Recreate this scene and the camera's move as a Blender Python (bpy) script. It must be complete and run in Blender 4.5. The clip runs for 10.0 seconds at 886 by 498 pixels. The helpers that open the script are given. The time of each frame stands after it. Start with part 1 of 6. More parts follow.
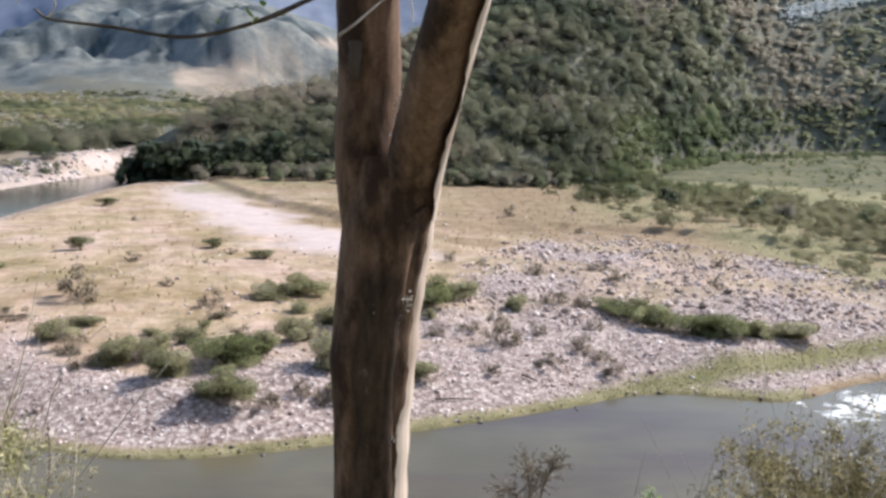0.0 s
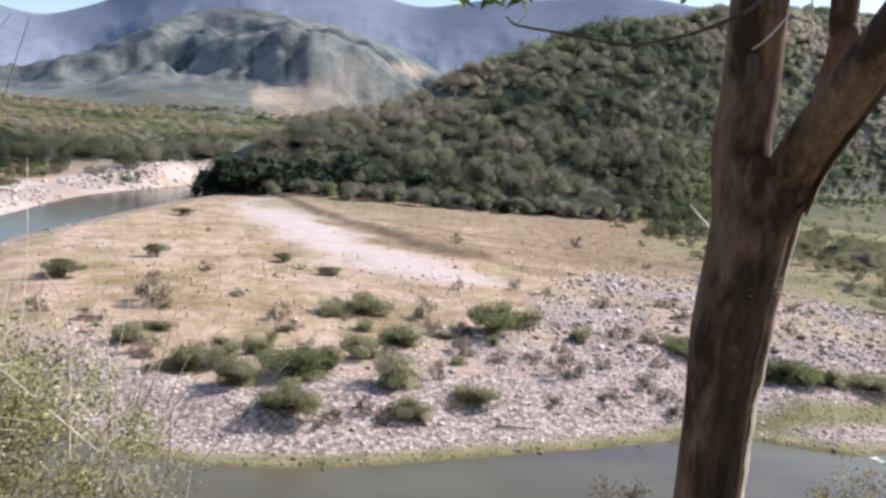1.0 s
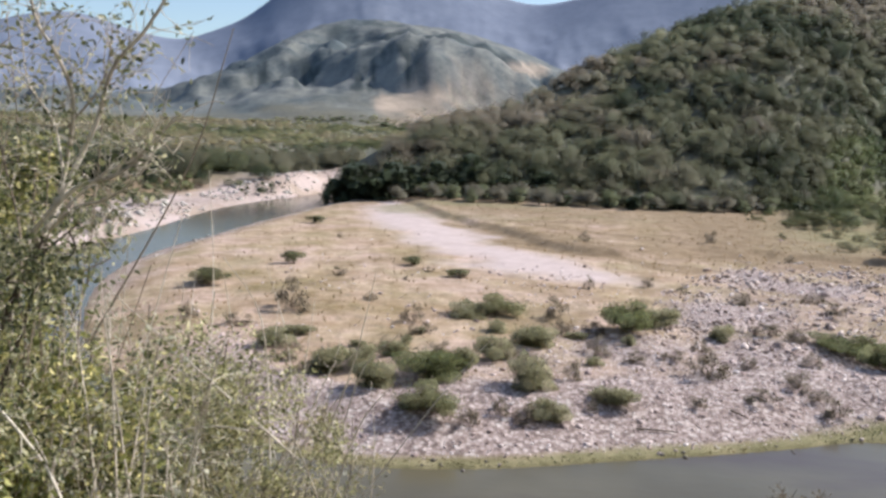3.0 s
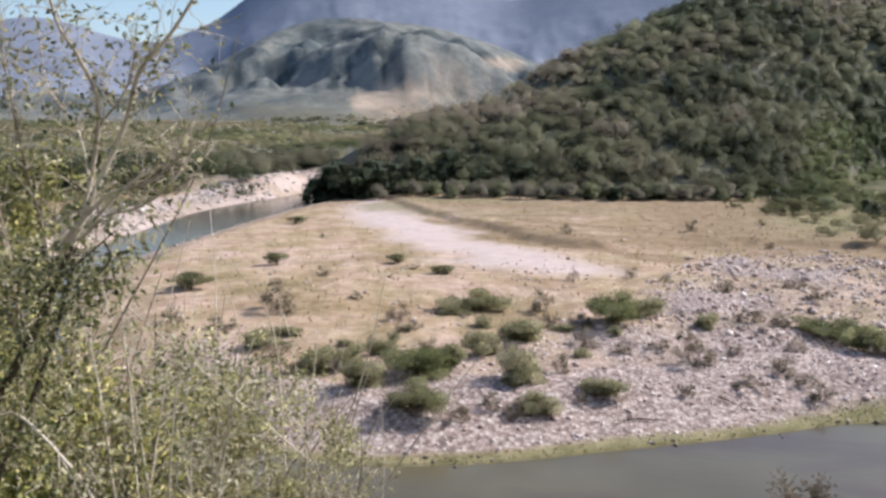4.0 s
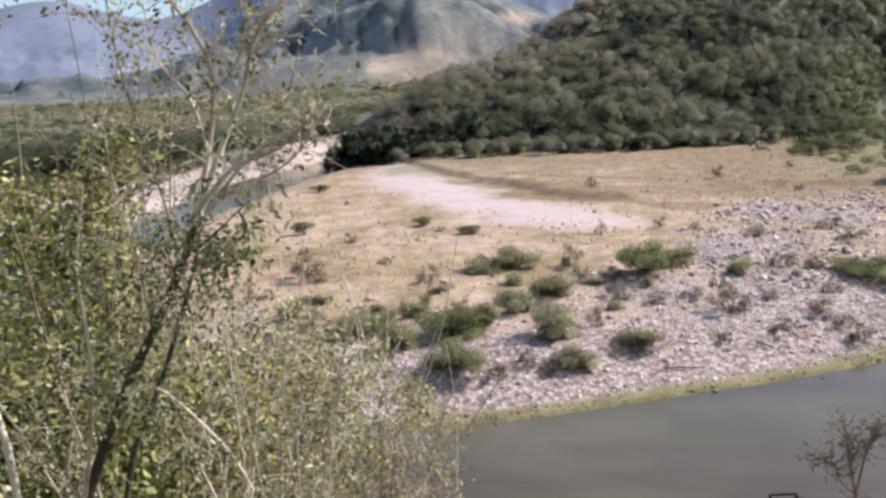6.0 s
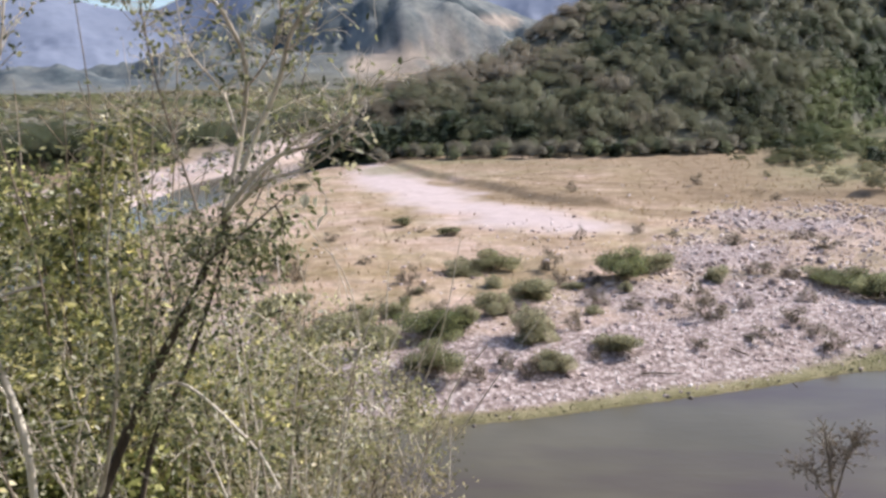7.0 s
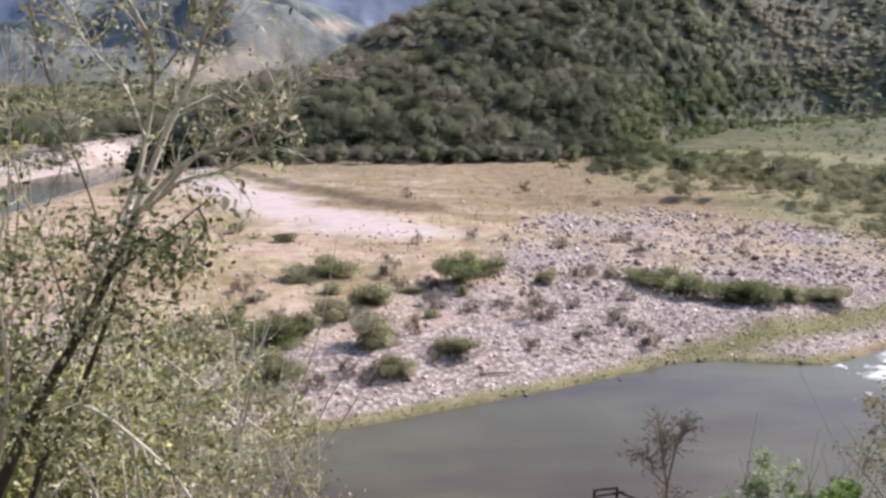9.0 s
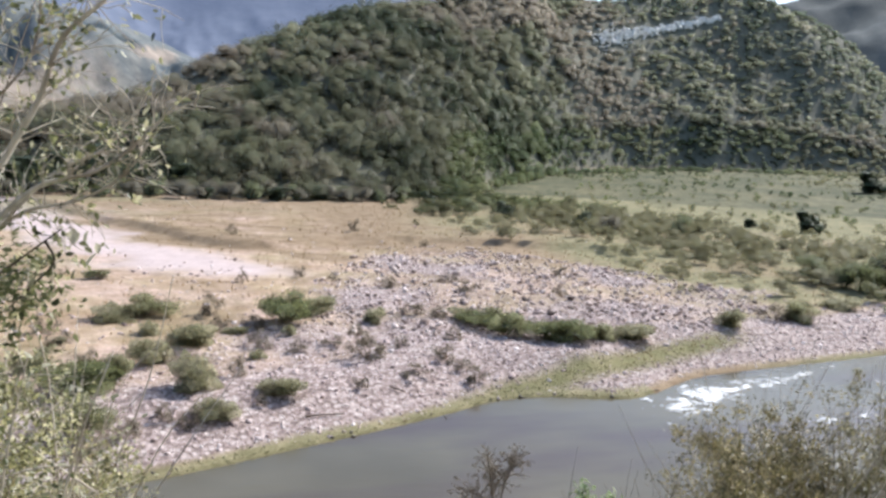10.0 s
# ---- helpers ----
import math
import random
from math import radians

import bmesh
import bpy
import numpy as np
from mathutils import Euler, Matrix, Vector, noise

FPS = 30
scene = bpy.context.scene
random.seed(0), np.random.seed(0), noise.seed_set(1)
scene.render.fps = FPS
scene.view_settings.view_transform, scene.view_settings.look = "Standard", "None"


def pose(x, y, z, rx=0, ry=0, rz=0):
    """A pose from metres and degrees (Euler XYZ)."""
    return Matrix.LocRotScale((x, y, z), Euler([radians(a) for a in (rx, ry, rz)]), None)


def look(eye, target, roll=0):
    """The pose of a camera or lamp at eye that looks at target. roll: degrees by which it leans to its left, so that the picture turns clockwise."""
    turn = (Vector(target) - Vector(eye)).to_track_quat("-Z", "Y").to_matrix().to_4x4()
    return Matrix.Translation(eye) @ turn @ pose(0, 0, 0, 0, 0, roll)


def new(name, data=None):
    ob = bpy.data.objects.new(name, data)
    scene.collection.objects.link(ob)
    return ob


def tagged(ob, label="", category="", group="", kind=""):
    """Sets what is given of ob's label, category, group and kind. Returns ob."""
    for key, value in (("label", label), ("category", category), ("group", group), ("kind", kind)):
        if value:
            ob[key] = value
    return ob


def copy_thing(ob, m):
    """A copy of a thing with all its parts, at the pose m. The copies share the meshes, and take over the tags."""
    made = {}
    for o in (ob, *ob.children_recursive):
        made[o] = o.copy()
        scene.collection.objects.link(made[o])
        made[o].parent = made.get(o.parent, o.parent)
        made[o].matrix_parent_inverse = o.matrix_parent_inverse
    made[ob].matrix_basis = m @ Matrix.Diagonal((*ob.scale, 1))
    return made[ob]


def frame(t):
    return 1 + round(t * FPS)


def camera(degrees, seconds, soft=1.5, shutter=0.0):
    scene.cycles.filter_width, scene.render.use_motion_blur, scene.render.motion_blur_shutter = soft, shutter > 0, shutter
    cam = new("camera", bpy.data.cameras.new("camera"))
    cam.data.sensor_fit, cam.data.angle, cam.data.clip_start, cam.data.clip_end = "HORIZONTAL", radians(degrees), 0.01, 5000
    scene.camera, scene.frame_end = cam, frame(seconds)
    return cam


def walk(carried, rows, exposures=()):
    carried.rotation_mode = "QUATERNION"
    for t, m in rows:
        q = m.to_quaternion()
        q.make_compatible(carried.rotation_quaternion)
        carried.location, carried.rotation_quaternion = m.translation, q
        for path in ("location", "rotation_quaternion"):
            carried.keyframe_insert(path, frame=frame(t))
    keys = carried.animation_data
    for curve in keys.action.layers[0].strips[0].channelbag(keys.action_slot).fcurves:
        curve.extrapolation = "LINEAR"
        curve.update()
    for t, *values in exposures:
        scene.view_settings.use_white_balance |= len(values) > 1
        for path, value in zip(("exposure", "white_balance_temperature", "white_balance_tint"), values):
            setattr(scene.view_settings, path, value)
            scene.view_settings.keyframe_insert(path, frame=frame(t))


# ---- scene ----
cam = camera(58.4, 10.0, soft=3.0)
PATH = [
    (0, (-0.134, 0.314, 19.071), (0.047, 2.28, 18.748), 2.1),
    (0.5, (-0.38, 0.268, 19.015), (-0.35, 2.239, 18.677), 4.0),
    (0.6, (-0.439, 0.247, 19.01), (-0.412, 2.22, 18.685), 5.3),
    (1, (-0.695, 0.16, 18.99), (-0.672, 2.142, 18.723), 4.7),
    (1.5, (-0.914, 0.06, 19.01), (-0.88, 2.036, 18.702), 3.9),
    (2, (-0.985, 0.29, 18.905), (-1.107, 2.263, 18.597), 1.6),
    (2.5, (-1.12, 0.38, 18.914), (-1.404, 2.339, 18.632), 2.0),
    (4, (-1.507, 0.446, 18.906), (-1.747, 2.41, 18.616), 0.2),
    (4.5, (-1.609, 0.391, 18.902), (-1.811, 2.336, 18.482), -3.0),
    (5, (-1.709, 0.389, 18.896), (-1.947, 2.335, 18.501), -4.1),
    (5.5, (-1.814, 0.431, 18.884), (-2.121, 2.374, 18.524), -4.0),
    (5.7, (-1.832, 0.446, 18.88), (-2.149, 2.387, 18.514), -3.7),
    (6.8, (-2.127, 0.395, 18.922), (-2.348, 2.336, 18.493), -1.7),
    (7, (-2.112, 0.427, 18.885), (-2.356, 2.375, 18.501), -1.7),
    (7.5, (-2.219, 0.399, 18.879), (-2.494, 2.351, 18.541), -1.5),
    (8, (-2.321, 0.367, 18.878), (-2.454, 2.312, 18.433), -1.0),
    (8.5, (-2.398, 0.426, 18.862), (-2.441, 2.377, 18.422), -1.5),
    (9, (-2.449, 0.471, 18.874), (-2.278, 2.427, 18.498), -0.0),
    (9.1, (-2.453, 0.47, 18.881), (-2.198, 2.421, 18.522), 0.5),
    (9.5, (-2.495, 0.479, 18.85), (-1.735, 2.309, 18.581), 1.9),
    (10, (-2.587, 0.495, 18.869), (-1.991, 2.385, 18.601), 2.7),
]
walk(cam, [(t, look(eye, target, roll)) for t, eye, target, roll in PATH], [(0, 0.43, 6200, 10), (1.5, 0.33, 6200, 11), (2.5, 0.21, 6200, 10), (5, 0.26, 6350, 13), (7.5, 0.33, 6200, 14), (9, 0.34, 6200, 14), (9.5, 0.32, 6150, 10), (10, 0.47, 6050, 10)])

# ---- world and light ----
SUN_AZ, SUN_EL = 60.0, 40.0          # degrees clockwise from +y, degrees above the horizon
sun_dir = Vector((math.sin(radians(SUN_AZ)) * math.cos(radians(SUN_EL)),
                  math.cos(radians(SUN_AZ)) * math.cos(radians(SUN_EL)),
                  math.sin(radians(SUN_EL))))
world = bpy.data.worlds.new("world")
scene.world = world
world.use_nodes = True
wn = world.node_tree.nodes
sky = wn.new("ShaderNodeTexSky")
sky.sky_type = 'NISHITA'
sky.sun_disc = False
sky.sun_elevation = radians(SUN_EL)
sky.sun_rotation = radians(SUN_AZ)
sky.air_density, sky.dust_density, sky.ozone_density = 1.0, 1.0, 1.0
wn["Background"].inputs["Strength"].default_value = 0.14
world.node_tree.links.new(sky.outputs[0], wn["Background"].inputs["Color"])
sun = new("sun", bpy.data.lights.new("sun", 'SUN'))
sun.data.energy, sun.data.angle, sun.data.color = 4.9, radians(0.53), (1.0, 0.95, 0.87)
sun.matrix_world = look(sun_dir * 100, (0, 0, 0))


# ---- materials ----
def material(name):
    m = bpy.data.materials.new(name)
    m.use_nodes = True
    t = m.node_tree
    return m, t, t.nodes["Principled BSDF"]


def node(t, kind, **values):
    n = t.nodes.new(kind)
    for k, v in values.items():
        n.inputs[k.replace("_", " ")].default_value = v
    return n


def noise_tex(t, scale, detail=4.0, rough=0.55, coords=None):
    n = node(t, "ShaderNodeTexNoise", Scale=scale, Detail=detail, Roughness=rough)
    if coords is not None:
        t.links.new(coords, n.inputs["Vector"])
    return n.outputs["Fac"]


def ramp(t, fac, stops):
    n = t.nodes.new("ShaderNodeValToRGB")
    e = n.color_ramp.elements
    e[0].position, e[0].color = stops[0][0], (*stops[0][1], 1)
    e[1].position, e[1].color = stops[-1][0], (*stops[-1][1], 1)
    for p, c in stops[1:-1]:
        e.new(p).color = (*c, 1)
    t.links.new(fac, n.inputs[0])
    return n.outputs[0]


def mix(t, fac, a, b, mode='MIX'):
    n = t.nodes.new("ShaderNodeMix")
    n.data_type, n.blend_type = 'RGBA', mode
    for s, v in ((n.inputs[0], fac), (n.inputs[6], a), (n.inputs[7], b)):
        if isinstance(v, (int, float)):
            s.default_value = v
        elif isinstance(v, tuple):
            s.default_value = (*v, 1)
        else:
            t.links.new(v, s)
    return n.outputs[2]


def bump(t, b, height, strength, distance):
    n = node(t, "ShaderNodeBump", Strength=strength, Distance=distance)
    t.links.new(height, n.inputs["Height"])
    t.links.new(n.outputs[0], b.inputs["Normal"])


def world_coords(t):
    return t.nodes.new("ShaderNodeNewGeometry").outputs["Position"]


def object_coords(t):
    return t.nodes.new("ShaderNodeTexCoord").outputs["Object"]


def island(t):
    return t.nodes.new("ShaderNodeNewGeometry").outputs["Random Per Island"]


def foliage(name, stops, through_light=0.35, tint=True, mottle=0.0, rough=0.65, open_share=0.0):
    """Leaves: colour by leaf and, where the mesh carries it, by plant; some light passes through."""
    m, t, b = material(name)
    col = ramp(t, island(t), stops)
    if tint:
        a = t.nodes.new("ShaderNodeAttribute")
        a.attribute_name = "tint"
        col = mix(t, 1.0, col, a.outputs["Color"], 'MULTIPLY')
    if mottle:
        n = noise_tex(t, mottle, 5, 0.7, world_coords(t))
        col = mix(t, 1.0, col, ramp(t, n, [(0.32, (0.58, 0.59, 0.58)), (0.5, (0.97, 0.97, 0.97)), (0.68, (1.28, 1.26, 1.23))]), 'MULTIPLY')
        bump(t, b, n, 1.0, 0.9 / mottle)
    t.links.new(col, b.inputs["Base Color"])
    b.inputs["Roughness"].default_value = rough
    b.inputs["Specular IOR Level"].default_value = 0.3 if rough > 0.5 else 0.5
    tr = t.nodes.new("ShaderNodeBsdfTranslucent")
    t.links.new(col, tr.inputs["Color"])
    mx = t.nodes.new("ShaderNodeMixShader")
    mx.inputs[0].default_value = through_light
    t.links.new(b.outputs[0], mx.inputs[1])
    t.links.new(tr.outputs[0], mx.inputs[2])
    if open_share:
        gaps = t.nodes.new("ShaderNodeBsdfTransparent")
        twig = t.nodes.new("ShaderNodeMixShader")
        twig.inputs[0].default_value = open_share
        t.links.new(mx.outputs[0], twig.inputs[1])
        t.links.new(gaps.outputs[0], twig.inputs[2])
        mx = twig
    t.links.new(mx.outputs[0], t.nodes["Material Output"].inputs["Surface"])
    return m


def bark(name, dark, light, scale, stretch=0.18, rough=0.8, strength=0.5, distance=0.004):
    m, t, b = material(name)
    mp = node(t, "ShaderNodeMapping", Scale=(1, 1, stretch))
    t.links.new(object_coords(t), mp.inputs["Vector"])
    n1 = noise_tex(t, scale, 6, 0.6, mp.outputs[0])
    n2 = noise_tex(t, scale * 0.22, 3, 0.5, mp.outputs[0])
    c1 = ramp(t, n1, [(0.3, dark), (0.7, light)])
    c2 = ramp(t, n2, [(0.35, (0.62, 0.55, 0.5)), (0.65, (1.1, 1.05, 1.0))])
    t.links.new(mix(t, 1.0, c1, c2, 'MULTIPLY'), b.inputs["Base Color"])
    b.inputs["Roughness"].default_value = rough
    bump(t, b, n1, strength, distance)
    return m


def trunk_bark():
    """Smooth tan bark with dark weathered stains, long streaks and paler peeled patches; the mesh tint adds painted
    shade.
    """
    m, t, b = material("smooth_tan_bark")
    mp = node(t, "ShaderNodeMapping", Scale=(1, 1, 0.2))
    t.links.new(object_coords(t), mp.inputs["Vector"])
    streak = noise_tex(t, 60, 6, 0.65, mp.outputs[0])
    mp2 = node(t, "ShaderNodeMapping", Scale=(1, 1, 0.42))
    t.links.new(object_coords(t), mp2.inputs["Vector"])
    stain_shade = noise_tex(t, 11, 5, 0.62, mp2.outputs[0])
    fine = noise_tex(t, 160, 4, 0.6, object_coords(t))
    c = ramp(t, streak, [(0.3, (0.122, 0.068, 0.043)), (0.7, (0.270, 0.170, 0.115))])
    c = mix(t, ramp(t, stain_shade, [(0.41, (1, 1, 1)), (0.52, (0, 0, 0))]), c, (0.050, 0.027, 0.018))
    # tint holds the shade painted down the bole; noise breaks its edge
    at = t.nodes.new("ShaderNodeAttribute")
    at.attribute_name = "tint"
    sp = t.nodes.new("ShaderNodeSeparateColor")
    t.links.new(at.outputs["Color"], sp.inputs[0])
    add = node(t, "ShaderNodeMath")
    t.links.new(sp.outputs[0], add.inputs[0])
    t.links.new(stain_shade, add.inputs[1])
    c = mix(t, ramp(t, add.outputs[0], [(0.64, (0, 0, 0)), (1.15, (0.88, 0.88, 0.88))]), c, ramp(t, streak, [(0.35, (0.020, 0.013, 0.010)), (0.65, (0.085, 0.055, 0.038))]))
    c = mix(t, ramp(t, stain_shade, [(0.64, (0, 0, 0)), (0.74, (0.5, 0.5, 0.5))]), c, (0.52, 0.40, 0.32))
    c = mix(t, 1.0, c, ramp(t, fine, [(0.3, (0.78, 0.76, 0.74)), (0.6, (1.06, 1.06, 1.06))]), 'MULTIPLY')
    t.links.new(c, b.inputs["Base Color"])
    b.inputs["Roughness"].default_value = 0.78
    b.inputs["Specular IOR Level"].default_value = 0.25
    bump(t, b, streak, 0.55, 0.004)
    return m


def ground_material():
    """Sand, cobble gravel, dry and green grass, woodland floor and far scrub tinted for haze, laid out by the sheet's
    zones.
    """
    m, t, b = material("river_plain_ground")
    p = world_coords(t)
    za = t.nodes.new("ShaderNodeAttribute")
    za.attribute_name = "zone_a"
    zb = t.nodes.new("ShaderNodeAttribute")
    zb.attribute_name = "zone_b"
    sa = t.nodes.new("ShaderNodeSeparateColor")
    sb = t.nodes.new("ShaderNodeSeparateColor")
    t.links.new(za.outputs["Color"], sa.inputs[0])
    t.links.new(zb.outputs["Color"], sb.inputs[0])
    big = noise_tex(t, 0.06, 5, 0.6, p)
    mid = noise_tex(t, 0.45, 6, 0.65, p)
    fine = noise_tex(t, 3.5, 5, 0.7, p)
    sand = mix(t, 1.0, ramp(t, big, [(0.3, (0.405, 0.312, 0.224)), (0.5, (0.500, 0.396, 0.322)), (0.72, (0.550, 0.440, 0.396))]),
               ramp(t, mid, [(0.3, (0.62, 0.60, 0.52)), (0.6, (1.1, 1.08, 1.06))]), 'MULTIPLY')
    sand = mix(t, 1.0, sand, ramp(t, fine, [(0.28, (0.62, 0.6, 0.58)), (0.55, (1.05, 1.05, 1.05))]), 'MULTIPLY')
    sand = mix(t, 1.0, sand, ramp(t, noise_tex(t, 0.11, 6, 0.65, p), [(0.36, (0.76, 0.78, 0.60)), (0.47, (0.98, 0.96, 0.86)), (0.58, (1.06, 1.01, 1.02))]), 'MULTIPLY')
    flow = node(t, "ShaderNodeMapping", Scale=(0.045, 0.30, 0.3), Rotation=(0, 0, radians(14)))
    t.links.new(p, flow.inputs["Vector"])
    sand = mix(t, 1.0, sand, ramp(t, noise_tex(t, 1.0, 6, 0.62, flow.outputs[0]), [(0.36, (0.93, 0.90, 0.86)), (0.50, (1.0, 0.99, 0.98)), (0.66, (1.03, 1.03, 1.03))]), 'MULTIPLY')
    blotch = ramp(t, noise_tex(t, 0.24, 6, 0.7, p), [(0.34, (0.74, 0.70, 0.60)), (0.5, (1.0, 0.99, 0.97)), (0.66, (1.07, 1.06, 1.06))])
    sand = mix(t, 1.0, sand, blotch, 'MULTIPLY')
    tuft = ramp(t, noise_tex(t, 0.8, 6, 0.8, p), [(0.54, (0, 0, 0)), (0.66, (0.8, 0.8, 0.8))])
    sand = mix(t, tuft, sand, (0.235, 0.195, 0.125))
    vor = node(t, "ShaderNodeTexVoronoi", Scale=3.2, Randomness=1.0)
    t.links.new(p, vor.inputs["Vector"])
    sv = t.nodes.new("ShaderNodeSeparateColor")
    t.links.new(vor.outputs["Color"], sv.inputs[0])
    pebble = ramp(t, sv.outputs[0], [(0.0, (0.255, 0.196, 0.180)), (0.4, (0.500, 0.398, 0.368)), (0.8, (0.685, 0.568, 0.530)), (1.0, (0.80, 0.71, 0.67))])
    gap = ramp(t, vor.outputs["Distance"], [(0.0, (1.05, 1.05, 1.05)), (0.75, (0.52, 0.48, 0.46))])
    gravel = mix(t, 1.0, pebble, gap, 'MULTIPLY')
    dry = ramp(t, mid, [(0.25, (0.170, 0.115, 0.066)), (0.5, (0.262, 0.185, 0.112)), (0.75, (0.36, 0.27, 0.175))])
    green = ramp(t, mid, [(0.25, (0.125, 0.118, 0.050)), (0.5, (0.205, 0.186, 0.086)), (0.75, (0.30, 0.255, 0.140))])
    pale = ramp(t, mid, [(0.25, (0.50, 0.395, 0.365)), (0.75, (0.63, 0.515, 0.485))])
    wood = ramp(t, mid, [(0.3, (0.095, 0.096, 0.066)), (0.5, (0.148, 0.143, 0.104)), (0.7, (0.205, 0.192, 0.146))])
    # far ridge scrub, its colours pulled to blue-grey in place of haze
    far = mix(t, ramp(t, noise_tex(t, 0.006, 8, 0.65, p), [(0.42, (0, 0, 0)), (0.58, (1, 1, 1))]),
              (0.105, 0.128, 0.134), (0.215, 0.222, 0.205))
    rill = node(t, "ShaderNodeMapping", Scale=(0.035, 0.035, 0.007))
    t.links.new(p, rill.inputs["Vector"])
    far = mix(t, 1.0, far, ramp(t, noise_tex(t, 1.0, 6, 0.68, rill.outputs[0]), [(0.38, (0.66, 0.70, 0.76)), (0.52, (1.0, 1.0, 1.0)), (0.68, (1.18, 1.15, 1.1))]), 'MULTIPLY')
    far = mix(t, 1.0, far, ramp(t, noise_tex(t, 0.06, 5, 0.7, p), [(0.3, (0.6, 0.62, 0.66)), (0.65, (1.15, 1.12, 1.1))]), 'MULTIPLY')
    field = mix(t, ramp(t, noise_tex(t, 0.35, 6, 0.75, p), [(0.4, (0, 0, 0)), (0.62, (1, 1, 1))]), (0.074, 0.080, 0.038), (0.152, 0.146, 0.082))
    field = mix(t, 1.0, field, ramp(t, noise_tex(t, 0.05, 6, 0.7, p), [(0.38, (0.55, 0.60, 0.50)), (0.50, (0.95, 0.93, 0.90)), (0.62, (1.35, 1.20, 1.15))]), 'MULTIPLY')
    c = mix(t, sa.outputs[0], sand, gravel)
    c = mix(t, sa.outputs[1], c, green)
    c = mix(t, sa.outputs[2], c, pale)
    c = mix(t, sb.outputs[0], c, dry)
    c = mix(t, sb.outputs[1], c, wood)
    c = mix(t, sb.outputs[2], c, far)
    c = mix(t, za.outputs["Alpha"], c, field)
    ochre = ramp(t, noise_tex(t, 0.03, 6, 0.65, p), [(0.35, (0.33, 0.265, 0.205)), (0.6, (0.52, 0.405, 0.315))])
    c = mix(t, zb.outputs["Alpha"], c, ochre)
    zc = t.nodes.new("ShaderNodeAttribute")
    zc.attribute_name = "zone_c"
    sc = t.nodes.new("ShaderNodeSeparateColor")
    t.links.new(zc.outputs["Color"], sc.inputs[0])
    # one dark colour for the ridge's gully scrub and painted cliff shade
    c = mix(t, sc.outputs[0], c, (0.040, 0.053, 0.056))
    c = mix(t, sc.outputs[1], c, (0.240, 0.235, 0.228))
    olive = ramp(t, mid, [(0.25, (0.135, 0.124, 0.056)), (0.5, (0.225, 0.203, 0.104)), (0.75, (0.36, 0.305, 0.178))])
    c = mix(t, sc.outputs[2], c, olive)
    t.links.new(c, b.inputs["Base Color"])
    b.inputs["Roughness"].default_value = 0.92
    b.inputs["Specular IOR Level"].default_value = 0.2
    bump(t, b, fine, 0.6, 0.15)
    return m


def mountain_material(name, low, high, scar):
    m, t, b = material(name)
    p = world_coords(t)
    # low, high and scar colours carry the range's air haze as well
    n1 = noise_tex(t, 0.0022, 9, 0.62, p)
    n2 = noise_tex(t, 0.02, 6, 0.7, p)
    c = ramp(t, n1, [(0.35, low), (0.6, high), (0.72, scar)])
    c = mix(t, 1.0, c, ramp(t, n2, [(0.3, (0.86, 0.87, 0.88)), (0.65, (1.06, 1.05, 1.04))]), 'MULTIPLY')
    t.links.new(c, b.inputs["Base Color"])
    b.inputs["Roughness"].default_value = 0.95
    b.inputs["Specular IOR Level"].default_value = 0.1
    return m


def water_material():
    m, t, b = material("murky_river_water")
    p = world_coords(t)
    mp = node(t, "ShaderNodeMapping", Scale=(0.6, 1.6, 1), Rotation=(0, 0, radians(-12)))
    t.links.new(p, mp.inputs["Vector"])
    n1 = noise_tex(t, 1.1, 4, 0.55, mp.outputs[0])
    n2 = noise_tex(t, 0.09, 3, 0.5, p)
    silt = ramp(t, n2, [(0.35, (0.098, 0.082, 0.050)), (0.65, (0.136, 0.116, 0.074))])
    # mauve-brown patches colour dark reflections and shade into the water
    drift = node(t, "ShaderNodeMapping", Scale=(0.035, 0.11, 0.1), Rotation=(0, 0, radians(-14)), Location=(0.4, 0.3, 0))
    t.links.new(p, drift.inputs["Vector"])
    dark_reflection = ramp(t, noise_tex(t, 1.0, 4, 0.5, drift.outputs[0]), [(0.50, (0, 0, 0)), (0.62, (0.85, 0.85, 0.85))])
    t.links.new(mix(t, dark_reflection, silt, (0.082, 0.058, 0.047)), b.inputs["Base Color"])
    b.inputs["Roughness"].default_value = 0.14
    b.inputs["IOR"].default_value = 1.33
    bump(t, b, n1, 0.35, 0.06)
    return m


def plain(name, stops, scale, rough=0.8, metal=0.0, strength=0.3, distance=0.01):
    m, t, b = material(name)
    n1 = noise_tex(t, scale, 6, 0.65, object_coords(t))
    t.links.new(ramp(t, n1, stops), b.inputs["Base Color"])
    b.inputs["Roughness"].default_value, b.inputs["Metallic"].default_value = rough, metal
    bump(t, b, n1, strength, distance)
    return m


